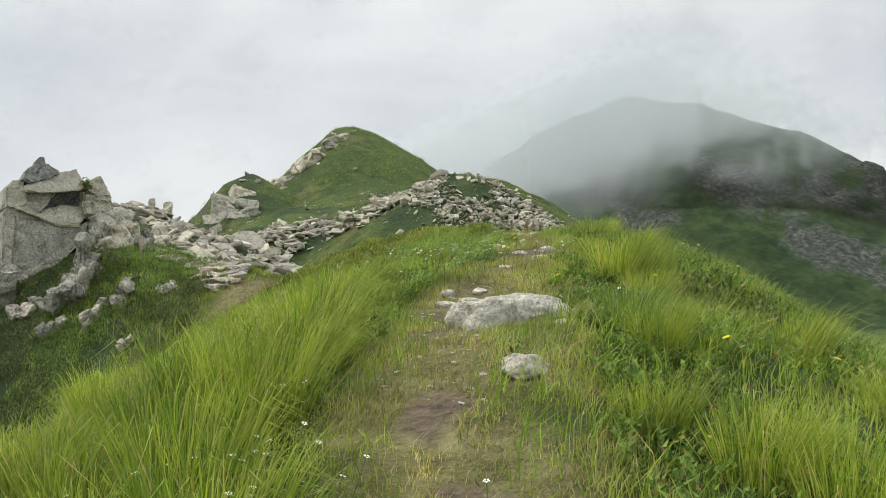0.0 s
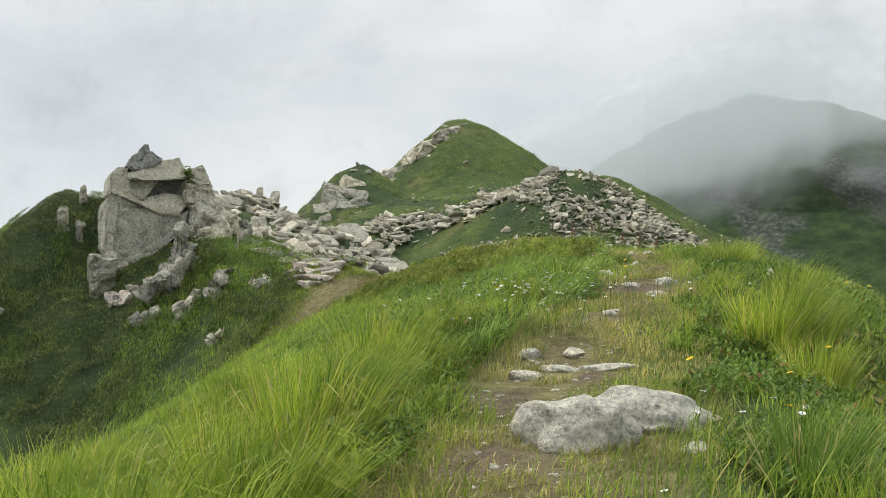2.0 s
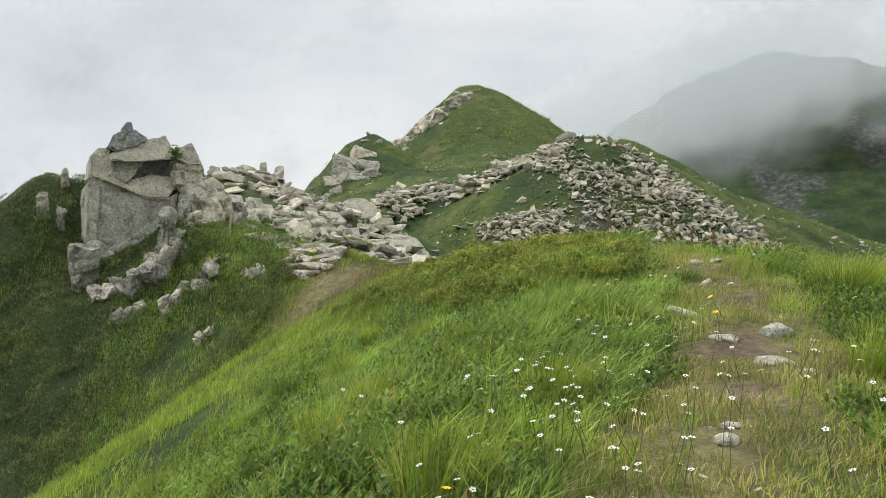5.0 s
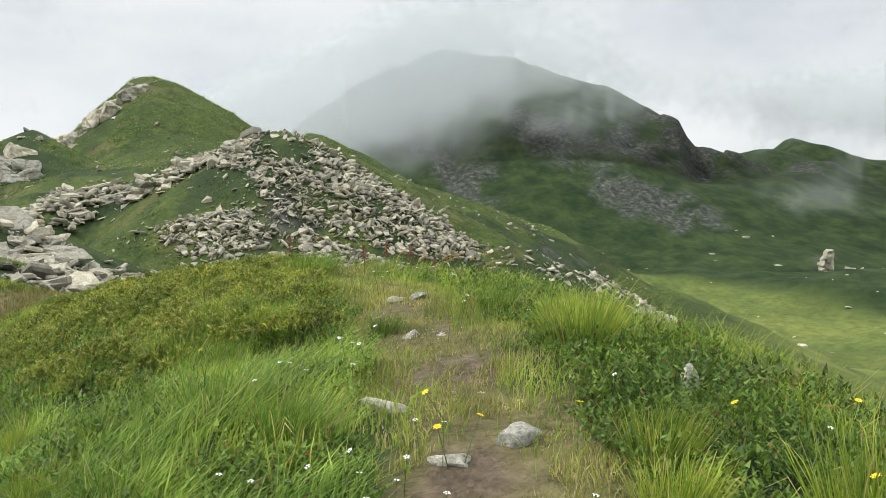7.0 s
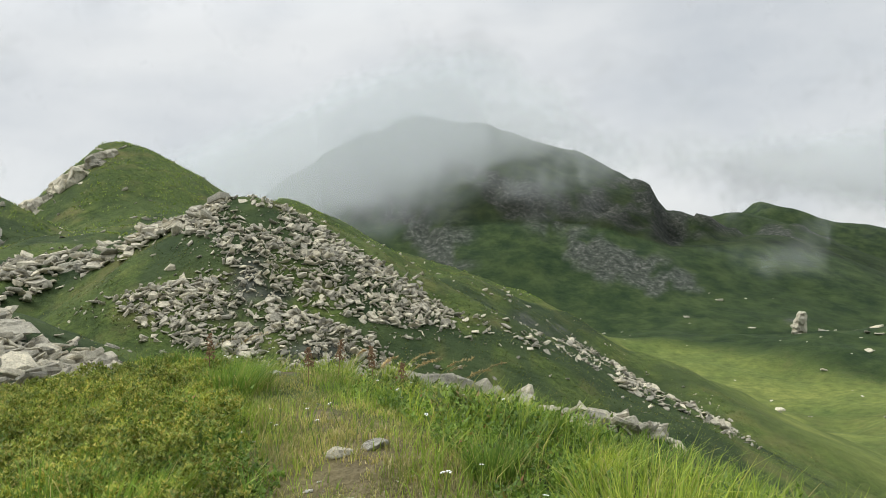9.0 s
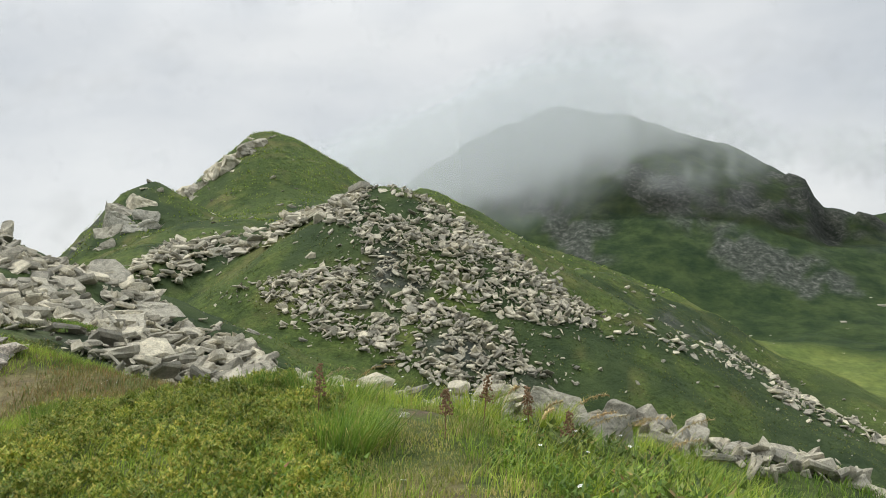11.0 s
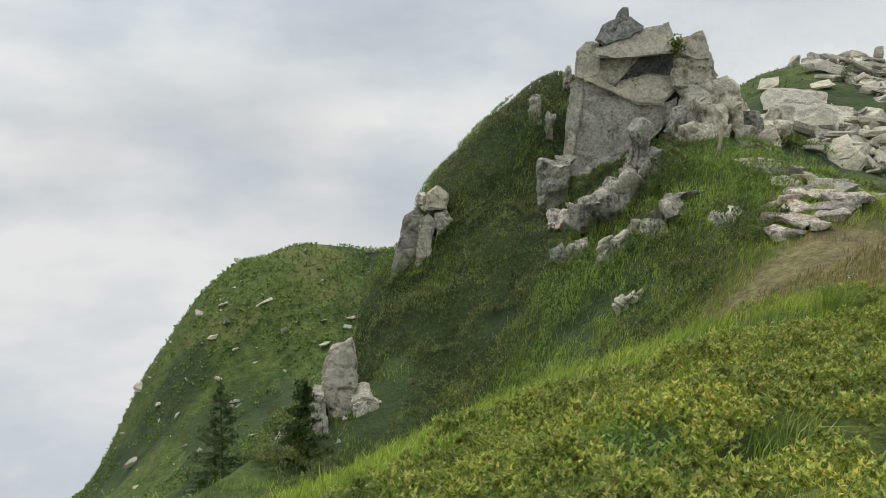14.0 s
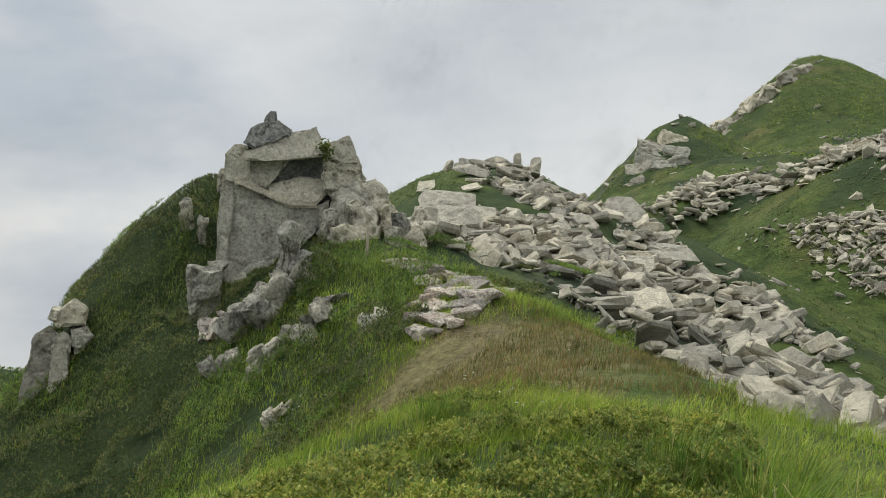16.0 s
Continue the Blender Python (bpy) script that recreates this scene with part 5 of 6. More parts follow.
def box_points(x0, x1, y0, y1, n, seed):
    r = np.random.default_rng(seed)
    return r.uniform(x0, x1, n), r.uniform(y0, y1, n)


def keep(x, y, m):
    return x[m], y[m]


# turf close to the walk
x_, y_ = box_points(-3.8, 4.4, 0.5, 22.5, 118000, 601)
d_ = off_trail(x_, y_) + 2.0 * bell(y_, 16.6, 17.4, 21.5, 23)
pick_ = np.random.default_rng(1).random(len(x_))
g_ = keep(x_, y_, (d_ - 0.5 * bare(x_, y_) > 0.02 + 0.32 * pick_) & (fbm(x_, y_, 0.9, 3, 0.5, 61) > -0.16))
grass_field("short_grass", "short green turf grass along the footpath", *g_, 0.08 + 0.22 * np.clip(fbm(*g_, 0.7, 3, 0.5, 60) + 0.35, 0, 1), 0.0055, M_GRASSMID, 602)
x_, y_ = box_points(-4.0, 5.0, 0, 23, 62000, 603)
d_ = off_trail(x_, y_) + 2.0 * bell(y_, 16.6, 17.4, 21.5, 23)
g_ = keep(x_, y_, (d_ > 0.5) & (fbm(x_, y_, 1.2, 3, 0.5, 62) > 0.06))
grass_field("long_grass", "longer pale green grass bending in the wind", *g_, 0.27, 0.0055, M_GRASS, 604, 1.2)
x_, y_ = box_points(-1.4, 2.6, 0.5, 16.8, 165000, 605)
d_ = off_trail(x_, y_)
g_ = keep(x_, y_, (d_ < 0.80) & (fbm(x_, y_, 0.4, 3, 0.6, 63) + 0.35 * d_ - 0.6 * bare(x_, y_) > -0.16))
grass_field("dry_grass", "sparse straw-coloured grass on the worn footpath", *g_, 0.04 + 0.10 * np.clip(fbm(g_[0], g_[1], 0.35, 2, 0.5, 68) + 0.3, 0, 1), 0.0055, M_STRAW, 606, 0.5)
x_, y_ = box_points(-3.4, 0.7, 6.0, 13.2, 40000, 615)
g_ = keep(x_, y_, (off_trail(x_, y_) > 0.5) & (fbm(x_, y_, 0.8, 3, 0.5, 69) > -0.05))
grass_field("bank_grass", "rank blue-green grass on the bank beside the path", *g_, 0.16 + 0.2 * np.clip(fbm(*g_, 0.6, 2, 0.5, 59) + 0.3, 0, 1), 0.0065, M_BANK, 616, 2.3)
# slopes beyond
x_, y_ = box_points(-22, -2, 8, 33, 46000, 607)
g_ = keep(x_, y_, (fbm(x_, y_, 0.9, 2, 0.5, 76) < 0.04) & (fbm(x_, y_, 2.4, 4, 0.55, 64) > -0.24 + 0.42 * smooth(-0.9 * (x_ + 10.5) + 0.25 * (y_ - 27), 0.5, 4.5)) & (np.hypot(x_ + 4.7, (y_ - 24.8) / 1.4) > 3.2) & (np.hypot(x_ + 15, y_ - 31.9) > 1.5))
grass_field("slope_grass", "rank green grass on the steep slope", *g_, 0.24, 0.012, M_GRASSMID, 608, 0.9, 2, 0.1)
x_, y_ = box_points(-14, -1, 13, 30, 34000, 609)
g_ = keep(x_, y_, (fbm(x_, y_, 2.2, 3, 0.5, 65) > -0.04) & (np.hypot((x_ + 0.9 + 0.35 * (y_ - 16)) / 2.0, (y_ - 16.2) / 4.2) > 1.15) & (np.hypot(x_ + 4.7, (y_ - 24.8) / 1.4) > 3.0))
grass_field("slope_tall_grass", "bright tall grass in the hollow of the slope", *g_, 0.25, 0.011, M_GRASSMID, 610, 0.9, 2, 0.12)
x_, y_ = box_points(-9.6, -0.5, 19.5, 31, 17000, 611)
g_ = keep(x_, y_, np.hypot((x_ + 5.2) / 1.5, (y_ - 25.0) / 1.7) < 2.2 + 4.2 * fbm(x_, y_, 1.2, 3, 0.6, 66))
grass_field("brown_grass", "brownish dry grass on the low saddle", *g_, 0.18, 0.012, M_BROWN, 612, 0.6, 2, 0.1)
x_, y_ = box_points(2.0, 14, 2, 32, 22000, 613)
g_ = keep(x_, y_, (x_ - 2.0 < 0.55 * (34 - y_)) & (fbm(x_, y_, 2.2, 3, 0.5, 67) > -0.12))
grass_field("flank_grass", "green grass on the eastern flank of the ridge", *g_, 0.24, 0.013, M_GRASSDARK, 614, 0.9, 2, 0.1)


def sprig_field(name, label, x, y, tall, leaf, material, seed, leaves=6, lift=0.0, broad=0.26):
    """Low shrub: many short upright sprigs, each a whorl of small leaves."""
    r = np.random.default_rng(seed)
    n = len(x)
    root = np.stack([x, y, height(x, y) + lift], -1)
    h = np.broadcast_to(tall, (n,)) * r.uniform(0.35, 1.15, n)
    axis = np.stack([r.normal(0.12, 0.35, n), r.normal(0, 0.35, n), np.ones(n)], -1)
    axis /= np.linalg.norm(axis, axis=1)[:, None]
    V = np.zeros((n, leaves, 3, 3))
    for k in range(leaves):
        a = r.uniform(0, 2 * np.pi, n)
        at = root + axis * (h * (0.25 + 0.75 * (k + 1) / leaves))[:, None]
        out = np.stack([np.cos(a), np.sin(a), r.uniform(0.2, 1.6, n)], -1)
        out /= np.linalg.norm(out, axis=1)[:, None]
        side = np.cross(out, axis)
        side /= np.linalg.norm(side, axis=1)[:, None] + 1e-9
        size = leaf * r.uniform(0.6, 1.3, n)
        V[:, k, 0] = at + side * (size * broad)[:, None]
        V[:, k, 1] = at - side * (size * broad)[:, None]
        V[:, k, 2] = at + out * size[:, None]
    f = np.arange(n * leaves * 3).reshape(-1, 3)
    return tagged(new(name, fast_mesh(name, V.reshape(-1, 3), f, material)), label, "shrub", "", "stuff")


# juniper on the mound
x_, y_ = box_points(-5.0, 1.8, 12.0, 21.8, 9000, 621)
d_ = off_trail(x_, y_)
mound_ = np.hypot((x_ + 0.9 + 0.35 * (y_ - 16)) / 2.1, (y_ - 16.2) / 4.4) + 0.8 * fbm(x_, y_, 1.3, 3, 0.5, 71)
m_ = (mound_ < 0.98) & (d_ > 0.5) & (fbm(x_, y_, 0.7, 2, 0.5, 72) > -0.26)
r_ = np.random.default_rng(620)
cx_, cy_ = np.repeat(x_[m_], 17), np.repeat(y_[m_], 17)
ox_, oy_ = r_.normal(0, 0.030, len(cx_)), r_.normal(0, 0.030, len(cx_))
hump_ = np.clip(fbm(cx_, cy_, 0.45, 2, 0.5, 72) + 0.42, 0, 1)
dome_ = 0.075 * np.exp(-(ox_ ** 2 + oy_ ** 2) / 0.0022) + np.repeat(r_.uniform(-0.03, 0.03, int(m_.sum())), 17)
sprig_field("creeping_juniper", "low yellow-green creeping juniper covering the mound", cx_ + ox_, cy_ + oy_, 0.045, 0.020, M_JUNIPER, 622, 8, 0.02 + 0.16 * hump_ + dome_, 0.30)
x_, y_ = box_points(-1.3, 0.5, 7.0, 9.8, 9000, 635)
m_ = (fbm(x_, y_, 0.6, 3, 0.5, 79) > -0.08) & (off_trail(x_, y_) > 0.42)
sprig_field("path_bilberry", "dense dark bilberry clump crowding the path", x_[m_], y_[m_], 0.09, 0.03, M_LEAF, 636, 7, 0.0)
# bilberry and heath beside the path
x_, y_ = box_points(-4.0, 4.5, 0.5, 16, 52000, 623)
d_ = off_trail(x_, y_)
m_ = (d_ > 0.5) & (fbm(x_, y_, 1.1, 3, 0.5, 73) > 0.04 - 0.16 * (y_ > 6.0) * (x_ < 0.6) - 0.12 * (x_ > 0.6))
sprig_field("bilberry_shrub", "dark green low leafy bilberry shrub beside the path", x_[m_], y_[m_], 0.10 + 0.12 * np.clip(fbm(x_[m_], y_[m_], 0.5, 2, 0.5, 58) + 0.4, 0, 1), 0.034, M_LEAF, 624, 6, 0.0)
x_, y_ = box_points(-2.2, 3.0, 1.0, 15.5, 60000, 637)
d_ = off_trail(x_, y_) + 0.5 * fbm(x_, y_, 0.8, 3, 0.5, 57)
m_ = (d_ > 0.52) & (d_ < 1.35) & (fbm(x_, y_, 0.6, 3, 0.5, 56) > -0.12)
sprig_field("path_herbs", "low leafy herbs crowding the edges of the path", x_[m_], y_[m_], 0.06 + 0.10 * np.clip(fbm(x_[m_], y_[m_], 0.35, 2, 0.5, 55) + 0.4, 0, 1), 0.026, M_LEAF, 638, 7, 0.0, 0.34)
x_, y_ = box_points(1.8, 7.0, 3, 24, 16000, 625)
m_ = (x_ - 2.2 < 0.28 * (26 - y_)) & (fbm(x_, y_, 1.8, 3, 0.5, 74) > 0.0)
sprig_field("flank_heath", "dull green heath on the ridge's eastern edge", x_[m_], y_[m_], 0.16, 0.06, M_HEATHLEAF, 626, 6, 0.0)
# heath on the crag slope
x_, y_ = box_points(-29, -8, 20, 37, 140000, 627)
brow_ = smooth(-0.9 * (x_ + 10.5) + 0.25 * (y_ - 27), 0.5, 4.5)          # thickest towards the western brink
m_ = (fbm(x_, y_, 2.6, 4, 0.55, 75) > 0.05 - 0.42 * brow_) & (np.hypot(x_ + 15, y_ - 31.9) > 1.6) & (np.hypot(x_ + 12.5, y_ - 31.8) > 1.3) & (np.hypot(x_ + 16.3, y_ - 22.7) > 1.5) & (0.64 * (x_ + 24.2) * 1.2 + 0.64 * (y_ - 29.3) > -5.2)
gap_, side_, _ = near_line(x_[m_], y_[m_], CRAG_SPUR)
crest_ = smooth(-side_ * gap_, 0.3, 2.4)          # low along the crest, deep on the slope
sprig_field("slope_heath", "dark green juniper heath on the steep slope", x_[m_], y_[m_], 0.12, 0.046, M_SLOPEHEATH, 628, 6, 0.95 * crest_ * np.clip(fbm(x_[m_], y_[m_], 0.9, 2, 0.5, 76) + 0.34, 0, 1) ** 1.4)
m_ = (fbm(x_, y_, 1.7, 4, 0.55, 77) > 0.26) & (np.hypot(x_ + 15, y_ - 31.9) > 1.6) & (np.hypot(x_ + 12.5, y_ - 31.8) > 1.3) & (np.hypot(x_ + 16.3, y_ - 22.7) > 1.5) & (0.64 * (x_ + 24.2) * 1.2 + 0.64 * (y_ - 29.3) > -5.2)
sprig_field("slope_bilberry", "green bilberry patches among the slope heath", x_[m_], y_[m_], 0.14, 0.042, M_LEAF, 629, 6, 0.2)


# low scrub and coarse grass on the hills beyond
def hill_scrub(name, label, box, n, tall, leaf, material, seed, thr, scale=7.0):
    x, y = box_points(*box, n, seed)
    m = (fbm(x, y, scale, 4, 0.6, seed % 90) > thr) & ~inside(x, y, UPPER) & ~inside(x, y, LOWER) & ~inside(x, y, PILE)
    sprig_field(name, label, x[m], y[m], tall, leaf, material, seed + 1, 6, -0.05, 0.3)


hill_scrub("west_scrub", "dark scrub on the steep western hill", (-105, -45, 30, 82), 18000, 0.24, 0.2, M_LEAF, 641, -0.05)
hill_scrub("west_grass", "coarse bright grass on the western hill", (-105, -45, 30, 82), 9000, 0.2, 0.2, M_GRASSDARK, 643, 0.0, 12.0)
hill_scrub("hill_scrub", "dark low scrub on the hill's green slopes", (-40, 55, 48, 112), 26000, 0.10, 0.09, M_HEATHLEAF, 645, -0.05, 4.0)
hill_scrub("hill_grass", "coarse grass on the hill's green slopes", (-40, 55, 48, 112), 26000, 0.10, 0.09, M_HEATHLEAF, 647, -0.05, 3.0)
hill_scrub("peak_scrub", "dark scrub on the grassy peak", (-65, 60, 110, 200), 16000, 0.15, 0.16, M_HEATHLEAF, 649, 0.02, 8.0)
# lighter blade colour stands in for sunlight on the peak
hill_scrub("peak_grass", "coarse grass on the peak, coloured bright as if sunlit", (-65, 60, 110, 200), 20000, 0.17, 0.18, M_GRASSMID, 651, -0.02, 6.0)


# ---------------------------------------------------------------- flowers and stalks
def flower(name, petals, size, stem_tall, material, label):
    top = new(name)
    bm = bmesh.new()
    bmesh.ops.create_cone(bm, cap_ends=True, segments=4, radius1=0.0022, radius2=0.0016, depth=stem_tall)
    bmesh.ops.translate(bm, verts=bm.verts, vec=(0, 0, stem_tall / 2))
    part("stem", bm, M_STEM, top)
    bm = bmesh.new()
    for k in range(petals):
        a = 2 * math.pi * k / petals
        c, s = math.cos(a), math.sin(a)
        pts = [(0.1, 0.0, 0), (0.6, 0.34, 0.18), (1.0, 0.0, 0.12), (0.6, -0.34, 0.18)]
        bm.faces.new([bm.verts.new(((u * c - w * s) * size, (u * s + w * c) * size, stem_tall + h * size)) for u, w, h in pts])
    bloom = part("bloom", bm, material, top)
    bm = bmesh.new()
    bmesh.ops.create_icosphere(bm, subdivisions=1, radius=size * 0.24, matrix=Matrix.Translation((0, 0, stem_tall + size * 0.05)))
    part("flower_center", bm, M_STEM if material is M_WHITE else M_YELLOW, bloom)
    return tagged(top, label, "flower", name.replace("_", " ") + "s along the path")


def scatter_flowers(first, places, seed):
    r = random.Random(seed)
    for k, (x, y) in enumerate(places):
        m = pose(x, y, ground_z(x, y) + r.uniform(-0.02, 0.05), r.uniform(-22, 22), r.uniform(-10, 30), r.uniform(0, 360))
        if k == 0:
            first.matrix_world = m
        else:
            copy_thing(first, m)


r_ = random.Random(31)
white_, yellow_ = [], []
CLUSTERS = [(-0.75, 2.6), (-1.3, 3.0), (0.9, 4.6), (0.25, 8.1), (-0.2, 8.4), (1.2, 7.6), (0.35, 9.3), (0.1, 9.6), (0.5, 9.1), (1.5, 11.4), (0.6, 11.2), (1.0, 13.0), (1.7, 13.2), (0.2, 10.6), (-4.2, 26.0), (-3.4, 25.4), (-9.8, 25.8), (-2.2, 19.4), (-0.35, 7.6), (-0.1, 7.3), (-0.6, 7.9), (-0.25, 8.0), (1.1, 8.2), (1.35, 8.5), (1.9, 15.2), (2.1, 15.6), (1.2, 16.4), (0.6, 16.9), (-3.0, 21.0), (-2.4, 20.6), (-4.6, 23.2)]
for cx_, cy_ in CLUSTERS:
    for _ in range(r_.randint(5, 11)):
        white_.append((cx_ + r_.gauss(0, 0.22), cy_ + r_.gauss(0, 0.3)))
for _ in range(46):
    white_.append((-0.72 + r_.gauss(0, 0.26), 2.75 + r_.gauss(0, 0.22)))
for _ in range(70):
    white_.append((0.05 + r_.gauss(0, 0.32), 7.75 + r_.gauss(0, 0.45)))
for _ in range(50):
    x_, y_ = r_.uniform(-1.6, 3.0), r_.uniform(2.5, 14)
    if float(off_trail([x_], [y_])[0]) > 0.4:
        white_.append((x_, y_))
for _ in range(26):
    x_, y_ = r_.uniform(0.7, 2.9), r_.uniform(2.6, 11)
    yellow_.append((x_, y_))
yellow_ += [(-0.5, 7.0), (-0.35, 7.8), (0.0, 12.1), (1.1, 10.9), (-0.2, 11.6)]
scatter_flowers(flower("white_flower", 5, 0.014, 0.20, M_WHITE, "small white flower on a thin green stem"), white_, 41)
scatter_flowers(flower("yellow_flower", 7, 0.020, 0.22, M_YELLOW, "small yellow flower on a thin green stem"), yellow_, 42)


def seed_stalk(x, y, tall, seed):
    r = random.Random(seed)
    top = new("dock_stalk")
    bm = bmesh.new()
    bmesh.ops.create_cone(bm, cap_ends=True, segments=5, radius1=0.005, radius2=0.003, depth=tall)
    bmesh.ops.translate(bm, verts=bm.verts, vec=(0, 0, tall / 2))
    part("stem", bm, M_RUSSET, top)
    bm = bmesh.new()
    for _ in range(110):
        z = tall * r.uniform(0.5, 1.02)
        a, d = r.uniform(0, 6.28), r.uniform(0.006, 0.03) * (1.4 - z / tall)
        bmesh.ops.create_icosphere(bm, subdivisions=0 + 1, radius=r.uniform(0.005, 0.009), matrix=Matrix.Translation((d * math.cos(a) * 2, d * math.sin(a) * 2, z)))
    tagged(part("seed_head", bm, M_RUSSET, top), kind="stuff")
    top.matrix_world = pose(x, y, ground_z(x, y), r.uniform(-6, 6), r.uniform(0, 12), 0)
    return tagged(top, "russet dried dock stalk with a seed head", "plant", "dock stalks by the mound")


for k, (x_, y_, h_) in enumerate(((1.45, 16.0, 0.42), (1.75, 15.9, 0.46), (1.95, 15.7, 0.36), (0.35, 15.7, 0.5), (1.15, 15.4, 0.35))):
    seed_stalk(x_, y_, h_ * 0.85, 60 + k)


def feather_grass(x, y, tall, seed):
    """An arching straw stem with a drooping plume."""
    r = random.Random(seed)
    top = new("feather_grass")
    way_ = Vector((0.8, r.uniform(-0.4, 0.4), 0)).normalized()
    pts = [Vector((0, 0, 0)) + way_ * (tall * 0.75 * q ** 2.2) + Vector((0, 0, tall * (q - 0.28 * q ** 4))) for q in [i / 9 for i in range(10)]]
    bm = bmesh.new()
    rows = [[bm.verts.new(p + Vector((0.003 * c, 0.003 * d, 0))) for c, d in ((1, 0), (-0.5, 0.8), (-0.5, -0.8))] for p in pts]
    for lo, up in zip(rows[:-1], rows[1:]):
        for k in range(3):
            bm.faces.new((lo[k], lo[(k + 1) % 3], up[(k + 1) % 3], up[k]))
    part("stem", bm, M_STRAW, top)
    bm = bmesh.new()
    for _ in range(130):
        q = r.uniform(6.0, 9.0)
        p = pts[int(q)].lerp(pts[min(int(q) + 1, 9)], q % 1)
        d = (way_ * r.uniform(0.3, 1.0) + Vector((r.gauss(0, 0.5), r.gauss(0, 0.5), r.gauss(-0.2, 0.5)))).normalized() * r.uniform(0.02, 0.04)
        w = d.cross(Vector((0.3, 0.2, 0.9))).normalized() * 0.004
        bm.faces.new([bm.verts.new(p - w), bm.verts.new(p + w), bm.verts.new(p + d)])
    tagged(part("plume", bm, M_PLUME, top, "pale tan drooping plume"), kind="stuff")
    top.matrix_world = pose(x, y, ground_z(x, y), 0, 0, r.uniform(-40, 40))
    return tagged(top, "arching straw grass stem with a pale plume", "grass stem", "feather grass by the mound")


M_PLUME = mat("tan_plume", leaf_shader((0.0, (0.40, 0.30, 0.17)), (0.6, (0.52, 0.41, 0.25)), (1.0, (0.60, 0.50, 0.33)), trans=0.35))
for k, (x_, y_) in enumerate(((1.7, 15.4), (1.95, 15.6), (1.85, 15.1), (2.15, 15.3), (1.6, 16.2), (2.3, 15.9), (2.05, 16.3), (2.5, 15.5), (1.75, 15.8), (2.2, 14.8), (0.25, 16.3), (0.5, 15.9))):
    feather_grass(x_, y_, 0.38 + 0.05 * (k % 4), 900 + k)

# ---------------------------------------------------------------- young conifers below the cliff
M_NEEDLE = mat("conifer_needle", leaf_shader((0.0, (0.034, 0.068, 0.020)), (0.6, (0.070, 0.118, 0.030)), (1.0, (0.120, 0.170, 0.042)), trans=0.3))
M_BARK = mat("conifer_bark", lambda nt: surface(nt, ramp(nt, noise_node(nt, 14, 5), (0.3, (0.05, 0.04, 0.03)), (0.7, (0.14, 0.11, 0.085))), 0.95))


def young_conifer(x, y, z, tall, seed):
    r = random.Random(seed)
    top = new("young_conifer")
    top.matrix_world = pose(x, y, z)
    bm = bmesh.new()
    bmesh.ops.create_cone(bm, cap_ends=True, segments=7, radius1=tall * 0.014, radius2=0.006, depth=tall)
    bmesh.ops.translate(bm, verts=bm.verts, vec=(0, 0, tall / 2))
    limbs = []
    for k in range(70):
        h = tall * (0.06 + 0.92 * k / 70)
        a, ln = r.uniform(0, 6.28), (tall - h) * 0.30 * r.uniform(0.45, 1.25) + 0.10
        tip = Vector((math.cos(a) * ln, math.sin(a) * ln, h + ln * r.uniform(-0.1, 0.35)))
        limbs.append((Vector((0, 0, h)), tip))
        m = Matrix.Translation((Vector((0, 0, h)) + tip) / 2) @ (tip - Vector((0, 0, h))).to_track_quat("Z", "Y").to_matrix().to_4x4()
        bmesh.ops.create_cone(bm, cap_ends=False, segments=4, radius1=0.012, radius2=0.004, depth=(tip - Vector((0, 0, h))).length, matrix=m)
    part("trunk", bm, M_BARK, top)
    bm = bmesh.new()
    for a, b in limbs:
        n = int(30 + 110 * (b - a).length)
        for k in range(n):
            p = a.lerp(b, 0.2 + 0.85 * r.random()) + Vector((r.gauss(0, 0.05), r.gauss(0, 0.05), r.gauss(0, 0.035)))
            d = Vector((r.uniform(-1, 1), r.uniform(-1, 1), r.uniform(-0.3, 0.9))).normalized() * r.uniform(0.07, 0.14)
            s = d.cross(Vector((0.2, 0.4, 0.9))).normalized() * 0.022
            bm.faces.new([bm.verts.new(p - s), bm.verts.new(p + s), bm.verts.new(p + d)])
    tagged(part("crown", bm, M_NEEDLE, top), kind="stuff")
    return tagged(top, "small young conifer with sparse branches below the cliff", "tree", "young conifers below the cliff")


for k, (x_, y_, z_, h_) in enumerate(((-23.0, 22.2, -10.6, 5.2), (-15.74, 21.21, -5.75, 2.2), (-24.6, 22.6, -11.0, 4.0))):
    young_conifer(x_, y_, z_, h_, 80 + k)


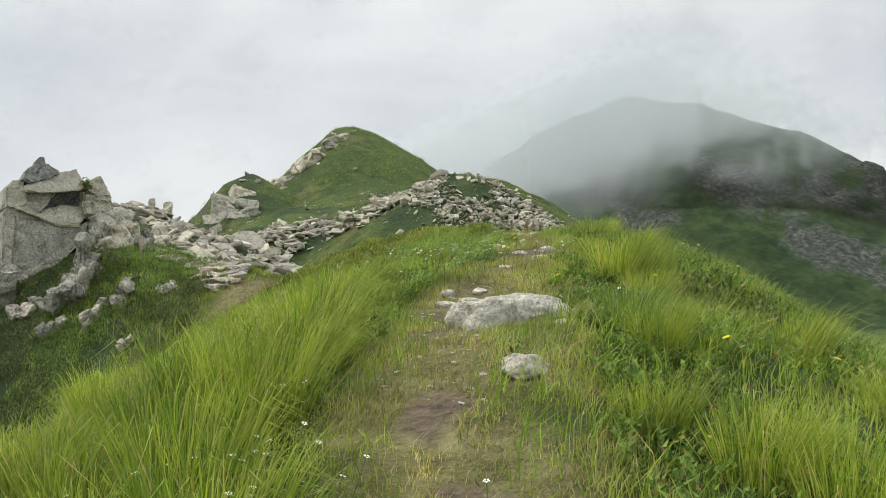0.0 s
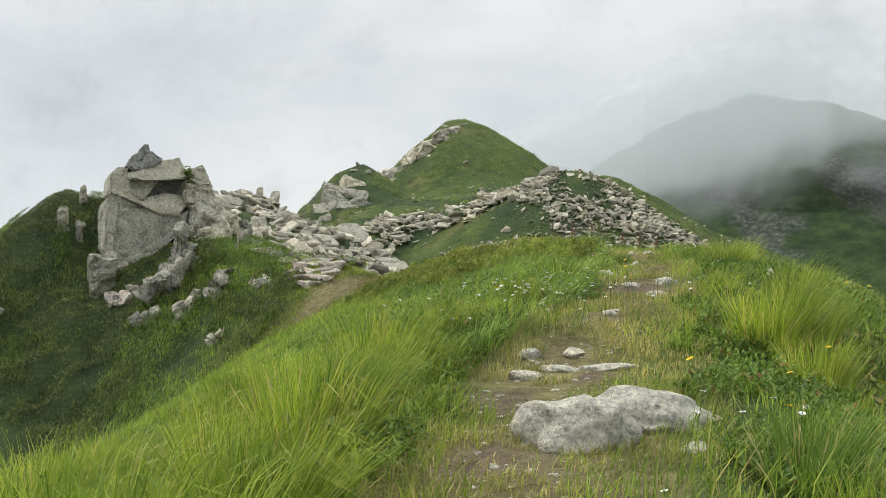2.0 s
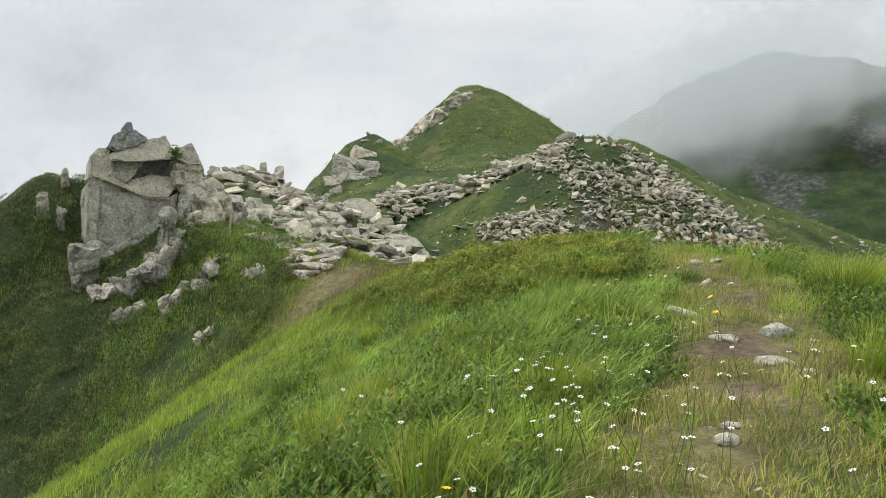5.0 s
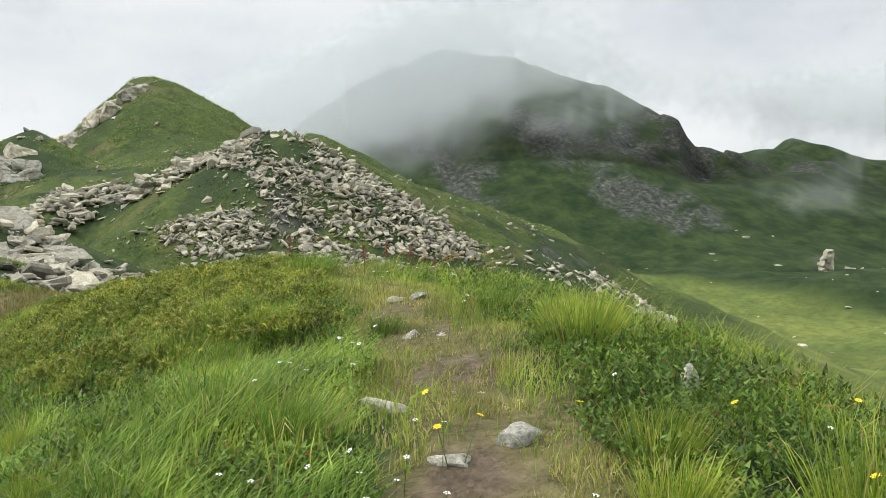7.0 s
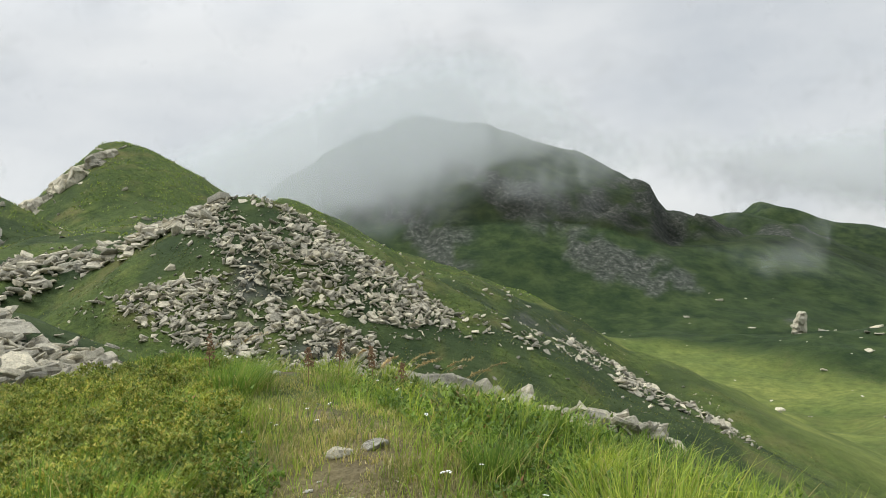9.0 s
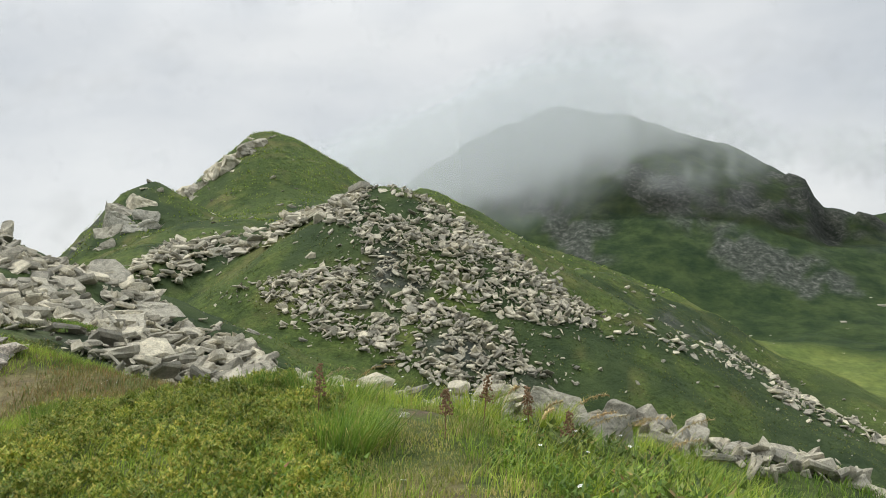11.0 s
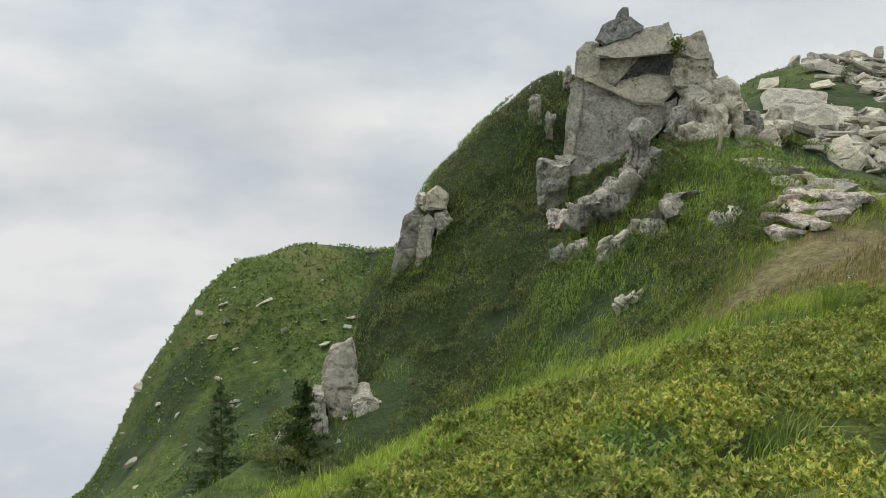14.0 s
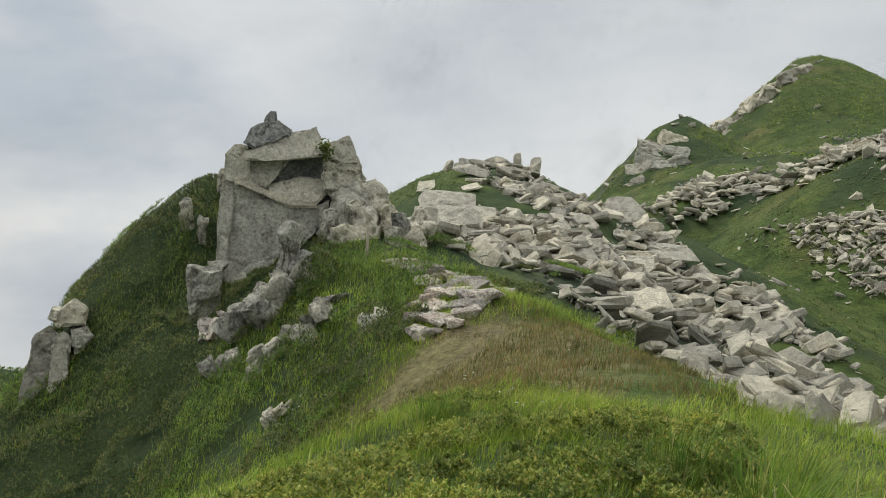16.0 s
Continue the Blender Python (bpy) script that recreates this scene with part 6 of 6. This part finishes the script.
# ---------------------------------------------------------------- drifting mist
def m_mist(lo, hi, full, seed, scale, stretch):
    """Thin cloud: an uneven veil, thick where its own shape is thick, that scatters the light of sky and sun."""
    def build(nt):
        tc = nt.nodes.new("ShaderNodeTexCoord")
        mp = nt.nodes.new("ShaderNodeMapping")
        mp.inputs["Location"].default_value = (seed * 3.7, seed * 1.3, seed * 5.1)
        mp.inputs["Scale"].default_value = (scale, scale, scale * stretch)
        nt.links.new(tc.outputs["Object"], mp.inputs["Vector"])
        n = nd(nt, "ShaderNodeTexNoise", Scale=1.0, Detail=3.0, Roughness=0.5, Distortion=0.0)
        nt.links.new(mp.outputs["Vector"], n.inputs["Vector"])
        edge = attr(nt, "thick")
        dens = math_node(nt, "ADD", math_node(nt, "MULTIPLY", n.outputs["Fac"], 2.0), edge)
        mr = nd(nt, "ShaderNodeMapRange")
        mr.interpolation_type = "SMOOTHERSTEP"
        mr.inputs["From Min"].default_value, mr.inputs["From Max"].default_value = lo, hi
        mr.inputs["To Min"].default_value, mr.inputs["To Max"].default_value = 0.0, full
        nt.links.new(dens, mr.inputs["Value"])
        a = nd(nt, "ShaderNodeBsdfDiffuse")
        a.inputs["Color"].default_value = (0.95, 0.98, 0.99, 1)
        b = nd(nt, "ShaderNodeBsdfTranslucent")
        b.inputs["Color"].default_value = (0.95, 0.98, 0.99, 1)
        ab = nt.nodes.new("ShaderNodeMixShader")
        ab.inputs[0].default_value = 0.5
        nt.links.new(a.outputs[0], ab.inputs[1])
        nt.links.new(b.outputs[0], ab.inputs[2])
        tr = nt.nodes.new("ShaderNodeBsdfTransparent")
        ms = nt.nodes.new("ShaderNodeMixShader")
        nt.links.new(mr.outputs["Result"], ms.inputs[0])
        nt.links.new(tr.outputs[0], ms.inputs[1])
        nt.links.new(ab.outputs[0], ms.inputs[2])
        return ms.outputs[0]
    return build


def mist_sheet(name, label, line, z0, z1, shape, material, cols=60, rows=30, bulge=10.0):
    """An upright billowing veil of cloud along a line on the plan; shape(u, v, x, z) is how thick it is from 0 to 1 across (u) and up (v)."""
    u, v = np.meshgrid(np.linspace(0, 1, cols), np.linspace(0, 1, rows))
    lx, ly = np.array([p[0] for p in line]), np.array([p[1] for p in line])
    s = np.concatenate([[0], np.cumsum(np.hypot(np.diff(lx), np.diff(ly)))]) / np.hypot(np.diff(lx), np.diff(ly)).sum()
    x, y = np.interp(u, s, lx), np.interp(u, s, ly)
    z = z0 + (z1 - z0) * v
    y = y + bulge * (vnoise(x / 60, z / 40, 3) + 0.6 * np.sin(v * 3.1))
    i = (np.arange(rows - 1)[:, None] * cols + np.arange(cols - 1)[None]).ravel()
    me = fast_mesh(name, np.stack([x, y, z], -1).reshape(-1, 3), np.stack([i, i + 1, i + 1 + cols, i + cols], -1), material, True)
    me.attributes.new("thick", "FLOAT", "POINT").data.foreach_set("value", np.asarray(shape(u, v, x, z), np.float32).ravel())
    return tagged(new(name, me), label, "mist", "", "structure")


TOP_LINE = [(-420, 560), (-120, 530), (60, 495), (130, 462), (220, 440), (330, 450), (640, 410)]


def cap_shape(u, v, x, z):
    base = np.interp(x, [-120, 0, 60, 110, 150, 190, 240, 300, 420, 640], [20, 40, 50, 60, 68, 70, 56, 40, 26, -10])
    roof = np.interp(x, [-120, 8, 46, 79, 107, 135, 154, 169, 190, 206, 284, 350, 640], [68, 80, 97, 109, 113, 105, 88, 82, 68, 58, 52, 58, 40])
    side = np.interp(x, [-120, 0, 85, 120, 165, 215, 265, 330, 640], [0.95, 0.95, 0.92, 0.72, 0.52, 0.48, 0.72, 0.86, 0.9])
    return smooth(z, base - 30, base + 24) * side * (1 - smooth(z, roof - 8, roof + 22)) * smooth(x, -90, 10)


for k in range(7):
    veil_ = mat("cloud_veil", m_mist(1.10 + 0.05 * (k % 3), 1.60 + 0.06 * (k % 3), 0.245, 1 + 2.3 * k, (0.012, 0.022, 0.042)[k % 3], (1.5, 1.2, 0.8)[k % 3]))
    mist_sheet("mist_veil", "thin torn veil of white cloud on the upper mountain slopes", [(x, y - 9 * k) for x, y in TOP_LINE], -20, 260, cap_shape, veil_, 60, 30, 0.0)
